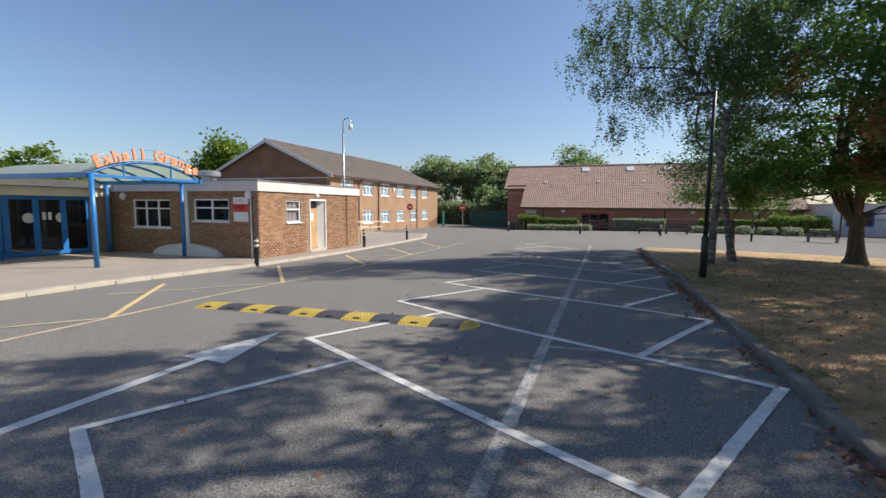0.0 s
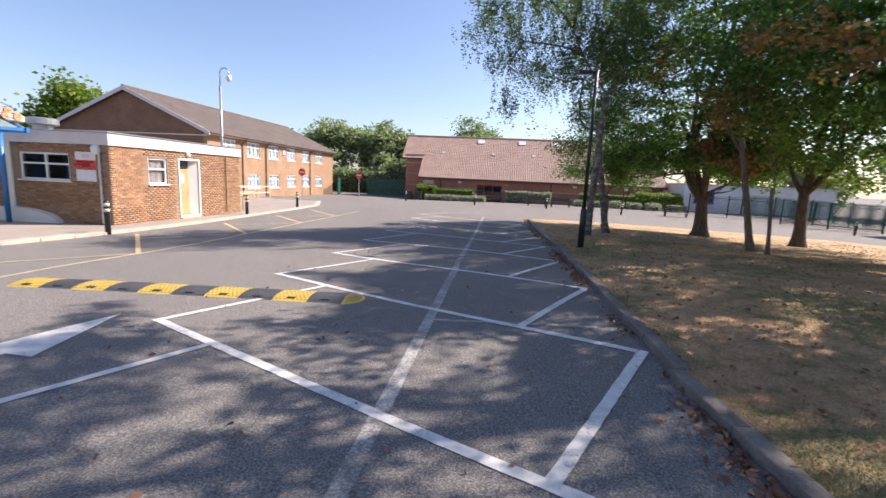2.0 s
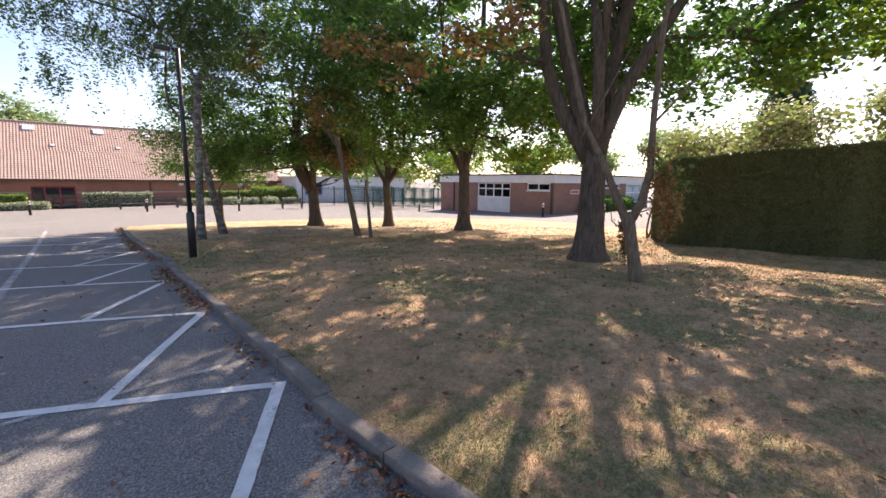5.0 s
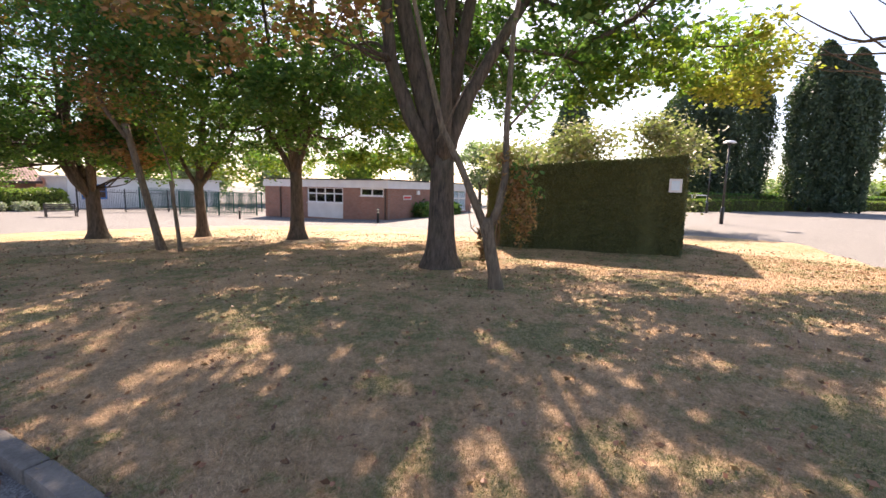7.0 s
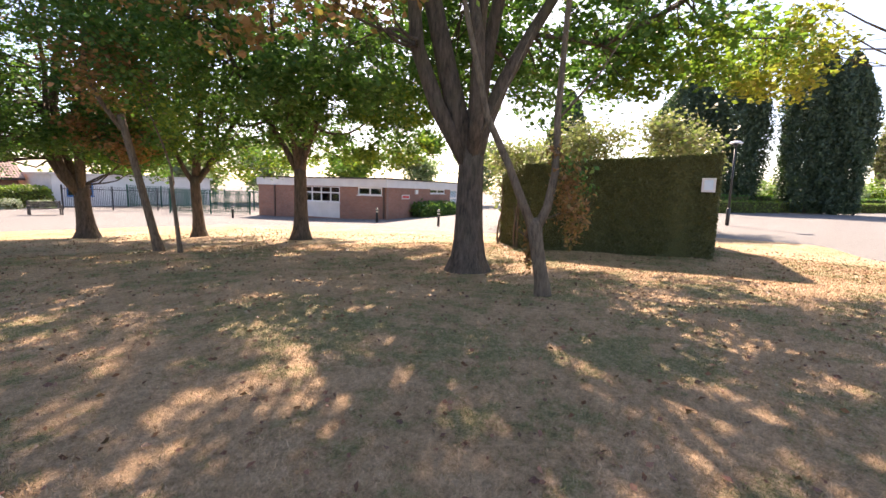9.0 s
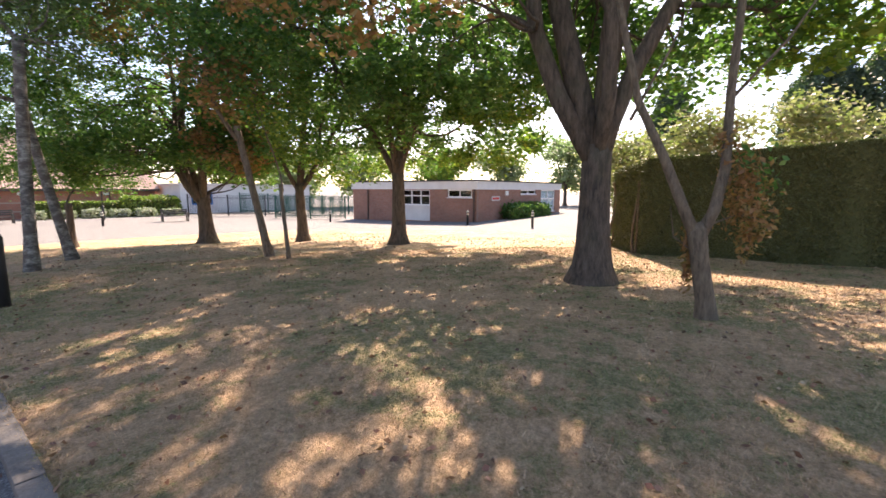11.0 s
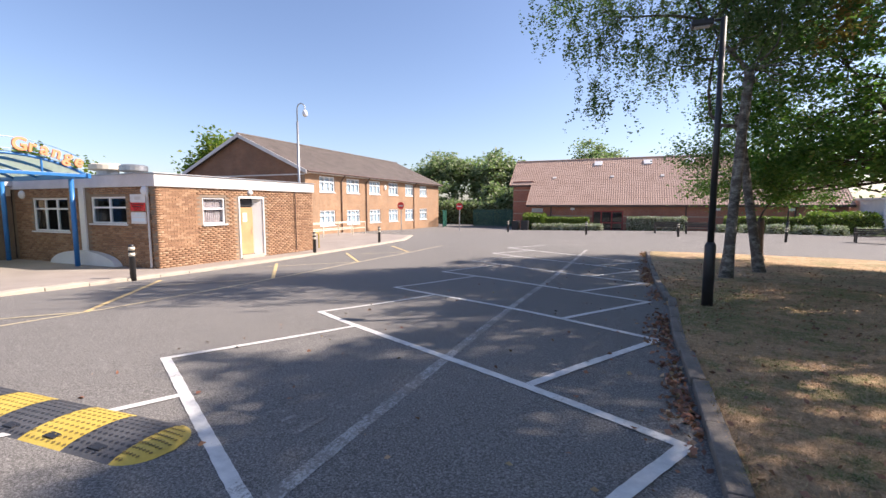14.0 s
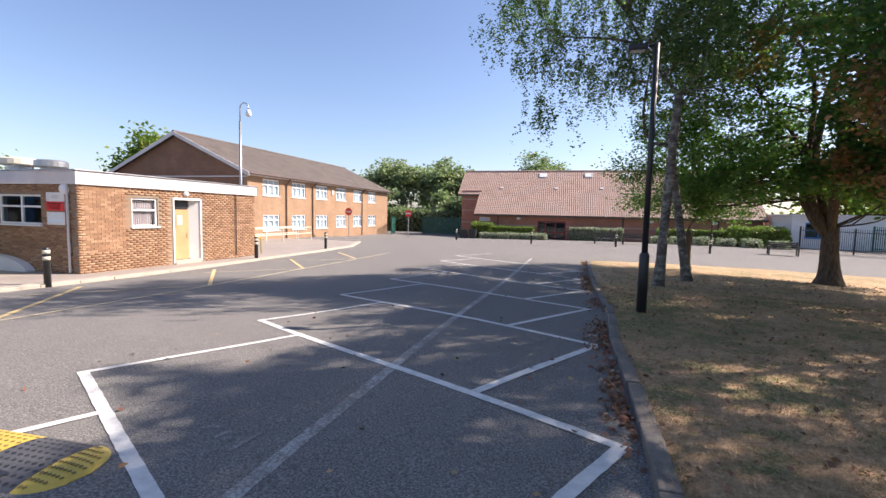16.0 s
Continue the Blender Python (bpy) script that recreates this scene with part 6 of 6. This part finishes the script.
def lamp_post(at, height, label, arm=(-0.55, 0.0), mat=BLACK):
    x, y = at
    z = tz(x, y) - 0.03
    ob = thing("street_lamp", label, "lamp post", (x, y, z), "lamp posts")
    tube(bm := bmesh.new(), [(x, y, z - 0.1), (x, y, z + 1.05), (x, y, z + 1.1)], [0.085, 0.085, 0.06], 14)
    part("base", bm, mat, ob, "thicker base sleeve", True)
    tube(bm := bmesh.new(), [(x, y, z + 1.0), (x, y, z + height)], [0.052, 0.045], 12)
    part("pole", bm, mat, ob, "", True)
    tube(bm := bmesh.new(), [(x, y, z + height - 0.03), (x + arm[0], y + arm[1], z + height - 0.02)], 0.025, 8)
    part("arm", bm, mat, ob)
    hx, hy = x + arm[0], y + arm[1]
    bm = boxes((hx - 0.16, hx + 0.16, hy - 0.09, hy + 0.09, z + height - 0.1, z + height + 0.0), bevel=0.025)
    head = part("head", bm, mat, ob, "lamp head")
    part("lens", boxes((hx - 0.11, hx + 0.11, hy - 0.06, hy + 0.06, z + height - 0.112, z + height - 0.102)), GREY_METAL, head)
    return ob


def car_park_lamp(at, height, label):
    """A slim column with a sleeve at its foot and a wide shallow dome of a head."""
    x, y = at
    z = tz(x, y) - 0.03
    ob = thing("street_lamp", label, "lamp post", (x, y, z), "car park lamps")
    tube(bm := bmesh.new(), [(x, y, z - 0.1), (x, y, z + 0.95), (x, y, z + 1.0)], [0.1, 0.1, 0.06], 12)
    part("base", bm, BLACK, ob, "thicker base sleeve", True)
    tube(bm := bmesh.new(), [(x, y, z + 0.95), (x, y, z + height - 0.2)], [0.06, 0.045], 10)
    part("pole", bm, BLACK, ob, "", True)
    tube(bm := bmesh.new(), [(x, y, z + height - 0.2), (x, y, z + height - 0.06)], [0.06, 0.14], 14)
    head = part("head", bm, BLACK, ob, "lamp head", True)
    tube(bm := bmesh.new(), [(x, y, z + height - 0.06), (x, y, z + height - 0.02), (x, y, z + height + 0.06), (x, y, z + height + 0.09)], [0.34, 0.33, 0.2, 0.06], 18)
    part("dome", bm, PVC, head, "pale shallow dome", True)
    return ob


lamp_post(S(6.48, 11.3), 4.66, "black lamp post with a square head at the lawn edge", (-0.3, 0.0))
car_park_lamp((29.9, -0.3), 4.55, "dark lamp post with a domed pale head across the car park")
car_park_lamp((45.4, -0.4), 4.6, "dark lamp post with a domed pale head by the far hedge")
car_park_lamp((58.4, -14.1), 4.4, "far lamp post with a pale head behind the hedge")
car_park_lamp((43.7, 15.5), 5.3, "lamp post with a flat pale head rising behind the tall hedge")
lamp_post((12.3, 44), 4.6, "slim dark lamp post before the hall", (0.2, 0.0))

# camera mast behind the annex
mx, my = S(-5.96, 25.52)
mz = tz(mx, my) - 0.02
mast = thing("camera_mast", "tall grey mast with a hooked top and a dome camera", "mast", (mx, my, mz))
tube(bm := bmesh.new(), [(mx, my, mz - 0.1), (mx, my, 5.6)], [0.075, 0.05], 12)
part("pole", bm, GREY_METAL, mast, "", True)
tube(bm := bmesh.new(), [(mx, my, 5.6), (mx, my, 6.2)] + [(mx + 0.24 - 0.24 * math.cos(a), my, 6.2 + 0.26 * math.sin(a)) for a in (0.5, 1.0, 1.57, 2.1, 2.6, 3.1)] + [(mx + 0.48, my, 6.08)], 0.028, 8)
part("hook", bm, GREY_METAL, mast, "", True)
tube(bm := bmesh.new(), [(mx + 0.48, my, 6.12), (mx + 0.48, my, 5.98), (mx + 0.48, my, 5.86), (mx + 0.48, my, 5.8)], [0.08, 0.13, 0.12, 0.05], 14)
part("dome_camera", bm, PVC, mast, "white dome camera", True)


def no_entry(at, faces=-1, mat=RED, label="red and white round no-entry sign on a grey post"):
    x, y = at
    z = tz(x, y) - 0.01
    ob = thing("no_entry_sign", label, "road sign", (x, y, z), "no-entry signs")
    tube(bm := bmesh.new(), [(x, y, z - 0.05), (x, y, z + 2.45)], 0.04, 10)
    part("post", bm, GREY_METAL, ob)
    tube(bm := bmesh.new(), [(x, y - 0.05, z + 2.3), (x, y - 0.065, z + 2.3)], 0.33, 28)
    disc = part("disc", bm, mat, ob)
    part("bar", boxes((x - 0.22, x + 0.22, y - 0.072, y - 0.067, z + 2.24, z + 2.36)), WHITE, disc)
    return ob


no_entry(S(1.65, 45.5))
no_entry((-17.48, 39.8))


def fence(label, start, stop, height, mat, gap=0.14, panel=2.75, pale=0.042, name="fence"):
    """A palisade: posts, two rails and upright pales."""
    a, b = Vector(start), Vector(stop)
    length = (b - a).length
    way = (b - a).normalized()
    z = tz(*start)
    ob = thing(name, label, "fence", (*start, z))
    n = max(1, round(length / panel))
    for k in range(n + 1):
        p = a + way * length * k / n
        part("post", boxes((p.x - 0.04, p.x + 0.04, p.y - 0.04, p.y + 0.04, tz(*p) - 0.05, tz(*p) + height + 0.05)), mat, ob)
    for hz in (0.25, height - 0.25):
        tube(bm := bmesh.new(), [(a.x, a.y, tz(*a) + hz), (b.x, b.y, tz(*b) + hz)], 0.025, 6)
        part("rail", bm, mat, ob)
    bm = bmesh.new()
    m = int(length / gap)
    for k in range(m):
        p = a + way * (k + 0.5) * gap
        g = tz(*p)
        box(bm, p.x - pale, p.x + pale, p.y - 0.012, p.y + 0.012, g + 0.06, g + height)
    part("palisade", bm, mat, ob, kind="stuff")
    return ob


fence("green steel palisade gate and fence by the school drive", (-16.0, 56.2), (-10.9, 56.2), 2.1, GREEN_FENCE, 0.12)
fence("green steel gate leaf standing open", (-19.4, 55.5), (-18.6, 52.5), 2.0, GREEN_FENCE, 0.12)
fence("dark steel fence before the white cabin", (18.5, 44.5), (27.5, 41.5), 1.9, BLACK, 0.12, pale=0.009)
fence("green mesh fence between cabin and classrooms", (24.5, 47), (37, 37), 2.0, GREEN_FENCE, 0.12, pale=0.022)
fence("green mesh fence behind the classrooms", (24, 40), (28.0, 35.2), 2.0, GREEN_FENCE, 0.12, pale=0.022)

# white cabin
cabin = thing("portable_cabin", "white flat-roofed portable cabin behind the fence", "building", (25, 50, gz(25, 50)))
part("wall", wall(bmesh.new(), "y", 19.6, 34, -1.4, 1.9, 48.6, 48.8, [(20.6, 22.6, 0.1, 1.4)]), WHITE, cabin, "white panelled wall")
part("wall", boxes((19.6, 19.8, 48.8, 56, -1.4, 1.9), (33.8, 34, 48.8, 56, -1.4, 1.9), (19.8, 33.8, 55.8, 56, -1.4, 1.9)), WHITE, cabin)
part("roof", boxes((19.4, 34.2, 48.4, 56.2, 1.9, 2.1)), FASCIA, cabin)
window(cabin, "y", 20.6, 22.6, 0.1, 1.4, 48.6, -1, (0.5,), (0.5,), bar=0.1, frame_mat=BLUE)
part("room_wall", boxes((19.9, 33.7, 51, 51.1, -1.3, 1.8)), UNLIT_ROOM, cabin)


def bench(at, turn):
    x, y = at
    z = tz(x, y)
    ob = thing("bench", "dark weathered wooden bench with arms on the paving", "bench", (x, y, z), "benches")
    m = Matrix.Translation((x, y, z)) @ Matrix.Rotation(turn, 4, "Z")

    def put(name, rows, mat=WOOD):
        bm = boxes(*rows, bevel=0.01)
        bm.transform(m)
        return part(name, bm, mat, ob)
    for k in range(4):
        put("seat_slat", [(-0.9, 0.9, -0.25 + 0.13 * k, -0.14 + 0.13 * k, 0.42, 0.46)])
    for k in range(3):
        put("back_slat", [(-0.9, 0.9, 0.27, 0.31, 0.55 + 0.13 * k, 0.65 + 0.13 * k)])
    for sx in (-0.88, 0.8):
        put("leg", [(sx, sx + 0.08, -0.27, -0.19, -0.02, 0.62)])
        put("leg", [(sx, sx + 0.08, 0.22, 0.3, -0.02, 0.95)])
        put("arm", [(sx - 0.01, sx + 0.09, -0.3, 0.3, 0.62, 0.67)])
    return ob


bench(S(28.2, 33.2), radians(-10))
bench(S(18.6, 40.6), radians(2))
bench(S(20.8, 40.0), radians(2))


def planter(at):
    x, y = at
    z = tz(x, y)
    ob = thing("litter_bin", "dark square litter bin by the hall path", "bin", (x, y, z), "bins")
    part("body", boxes((x - 0.35, x + 0.35, y - 0.35, y + 0.35, z - 0.02, z + 0.85), bevel=0.03), BLACK, ob)
    part("lid", boxes((x - 0.38, x + 0.38, y - 0.38, y + 0.38, z + 0.85, z + 0.95), bevel=0.03), BLACK, ob)


planter((-9.2, 49.4))
planter((-8.2, 49.2))

def white_hoop(at, width):
    x, y = at
    z = tz(x, y)
    ob = thing("hoop_rail", "white painted tubular hoop rail beyond the low hedge", "railing", (x, y, z), "white hoop rails")
    for v in (y, y + width):
        tube(bm := bmesh.new(), [(x, v, z - 0.05), (x, v, z + 1.5)], 0.05, 8)
        part("post", bm, WHITE, ob)
    for h in (0.9, 1.5):
        tube(bm := bmesh.new(), [(x, y - 0.05, z + h), (x, y + width + 0.05, z + h)], 0.05, 8)
        part("rail", bm, WHITE, ob)
    return ob


white_hoop((49.6, -0.6), 1.27)
white_hoop((49.7, 1.7), 0.9)

# ramp rails beside the school
ramp_rail = thing("ramp_handrail", "cream painted handrails of a ramp by the school wall", "railing", (-19, 30, tz(-19, 30)))
for v0, v1, u in ((27.0, 34.0, -18.9), (27.0, 34.0, -17.6)):
    for hz in (0.55, 1.0):
        tube(bm := bmesh.new(), [(u, v0, tz(u, v0) + hz), (u, v1, tz(u, v1) + hz)], 0.03, 8)
        part("rail", bm, CREAM, ramp_rail)
    for k in range(5):
        v = v0 + (v1 - v0) * k / 4
        tube(bm := bmesh.new(), [(u, v, tz(u, v) - 0.03), (u, v, tz(u, v) + 1.0)], 0.028, 8)
        part("post", bm, CREAM, ramp_rail)
hoop = thing("yellow_hoop_rail", "thin yellow hoop rail at the foot of the ramp", "railing", (-13.05, 22.2, tz(-13.05, 22.2)))
hz = tz(-13.05, 22.2)
tube(bm := bmesh.new(), [(-13.05, 22.05, hz - 0.03), (-13.05, 22.05, hz + 0.75), (-13.05, 22.12, hz + 0.85), (-13.05, 22.38, hz + 0.85), (-13.05, 22.45, hz + 0.75), (-13.05, 22.45, hz - 0.03)], 0.03, 8)
part("hoop", bm, YELLOW, hoop, "", True)
part("base_plate", boxes((-13.12, -12.98, 21.98, 22.52, hz - 0.02, hz + 0.015)), YELLOW, hoop)

# ---- speed hump ----
hump = thing("speed_hump", "black and yellow studded rubber speed hump across the lane", "speed hump", (-4.2, 6.27, gz(-4.2, 6.27)))
hump.rotation_euler.z = 0.049
HU0, HV, HW, HH = -2.0, 6.27, 0.56, 0.045


def hump_piece(u0, u1, mat, end=False):
    bm = bmesh.new()
    nu, nv = 8, 10
    rows = []
    for i in range(nu + 1):
        k = i / nu
        u = u0 + (u1 - u0) * k
        half = HW / 2 * (math.sqrt(max(0.0, 1 - k * k)) if end else 1)
        top = HH * (math.sqrt(max(0.0, 1 - k * k)) if end else 1)
        rows.append([bm.verts.new((u, HV + half * (2 * j / nv - 1), gz(u, HV) + 0.004 + top * (1 - (2 * j / nv - 1) ** 2) ** 0.75)) for j in range(nv + 1)])
    for a, b in zip(rows, rows[1:]):
        for j in range(nv):
            bm.faces.new((a[j], b[j], b[j + 1], a[j + 1]))
    bmesh.ops.recalc_face_normals(bm, faces=bm.faces[:])
    if sum(f.normal.z for f in bm.faces) < 0:
        bmesh.ops.reverse_faces(bm, faces=bm.faces[:])
    ob = part("end_cap" if end else "segment", bm, mat, hump, "", True)
    stud = bmesh.new()
    for i in range(8):
        for j in range(9):
            k, w = (i + (0.3 if j % 2 else 0.8)) / 8.2, 2 * (j + 0.8) / 9.6 - 1
            if end and k * k + w * w > 0.8:
                continue
            u, v = u0 + (u1 - u0) * k, HV + HW / 2 * w
            round_by = (1 - k * k) ** 0.5 if end else 1
            zz = [gz(p, HV) + 0.007 + HH * round_by * max(0.0, 1 - (2 * (q - HV) / HW / round_by) ** 2) ** 0.75 for p, q in ((u - 0.018, v), (u, v - 0.015), (u + 0.018, v), (u, v + 0.015))]
            stud.faces.new([stud.verts.new((p, q, z)) for (p, q), z in zip(((u - 0.018, v), (u, v - 0.015), (u + 0.018, v), (u, v + 0.015)), zz)])
    part("dent_pattern", stud, YELLOW_DENT if mat is YELLOW else BLACK, ob, kind="stuff")
    if not end:
        um = (u0 + u1) / 2
        zb = gz(um, HV) + 0.004 + HH * (1 - 0.62 ** 2) ** 0.75
        part("bolt_pocket", boxes((um - 0.06, um + 0.06, HV - 0.215, HV - 0.14, zb - 0.03, zb + 0.003)), BLACK, ob)


hump_piece(HU0 - 0.02, HU0 + 0.24, YELLOW, True)
for k in range(10):
    hump_piece(HU0 - 0.02 - 0.487 * (k + 1), HU0 - 0.025 - 0.487 * k, BLACK_RUBBER if k % 2 == 0 else YELLOW)

# ---- leaf litter and grass ----
rng = np.random.default_rng(77)
pts = []
for p, way in along(KERB_LINE[3:], 0.02):
    side = Vector((way.y, -way.x))
    w = max(0.0, math.sin(p.y * 0.8) + math.sin(p.y * 2.3 + 1) + 0.9)
    for _ in range(int(rng.poisson(1.3 * w + 0.2))):
        q = p - side * abs(rng.normal()) * 0.12 - side * 0.02
        pts.append((q.x, q.y, gz(q.x, q.y) + rng.uniform(0.008, 0.03)))
pts = np.array(pts)
drift = array_mesh("leaf_litter", *leaf_cards(pts, rng.uniform(0.035, 0.085, len(pts)), rng, 0.3), LITTER)
tagged(drift, "drift of dry brown leaves along the kerb", "leaf litter", kind="stuff")
n = 16000
u, v = rng.uniform(-4, 16, n), rng.uniform(-4, 22, n)
z = ground_z(u, v) + np.maximum(0, turf_lift(u, v)) + 0.014
keep = (inside_distance(u, v, ISLAND) > 0) | (rng.uniform(size=n) < 0.1)
pts = np.stack([u, v, z], -1)[keep]
loose = array_mesh("loose_leaves", *leaf_cards(pts, rng.uniform(0.025, 0.07, len(pts)), rng, 0.25), LITTER)
tagged(loose, "scattered dry leaves on lawn and tarmac", "leaf litter", kind="stuff")
n = 420000
r = 0.4 + 13 * rng.uniform(0, 1, n) ** 0.8
ang = rng.uniform(-1.1, 1.75, n)
cu0, cv0 = S(2.4, 2.6)
u, v = cu0 + r * np.cos(ang), cv0 + r * np.sin(ang)
sd = inside_distance(u, v, ISLAND)
keep = sd > 0.05
u, v = u[keep], v[keep]
n = len(u)
z = ground_z(u, v) + turf_lift(u, v)
hgt = rng.uniform(0.008, 0.028, n) * np.where(rng.uniform(size=n) < 0.06, 1.8, 1)
ang = rng.uniform(0, 2 * math.pi, n)
w = rng.uniform(0.0015, 0.004, n) * (1 + 0.12 * np.hypot(u - cu0, v - cv0))
dx, dy = np.cos(ang), np.sin(ang)
tip = rng.normal(size=(n, 2)) * hgt[:, None] * 0.8
co = np.stack([np.stack([u - dx * w, v - dy * w, z - 0.005], -1), np.stack([u + dx * w, v + dy * w, z - 0.005], -1), np.stack([u + tip[:, 0], v + tip[:, 1], z + hgt], -1)], 1).reshape(-1, 3)
blades = array_mesh("grass", co, np.arange(n * 3).reshape(n, 3), BLADE)
tagged(blades, "short parched grass blades on the lawn", "grass", kind="stuff")
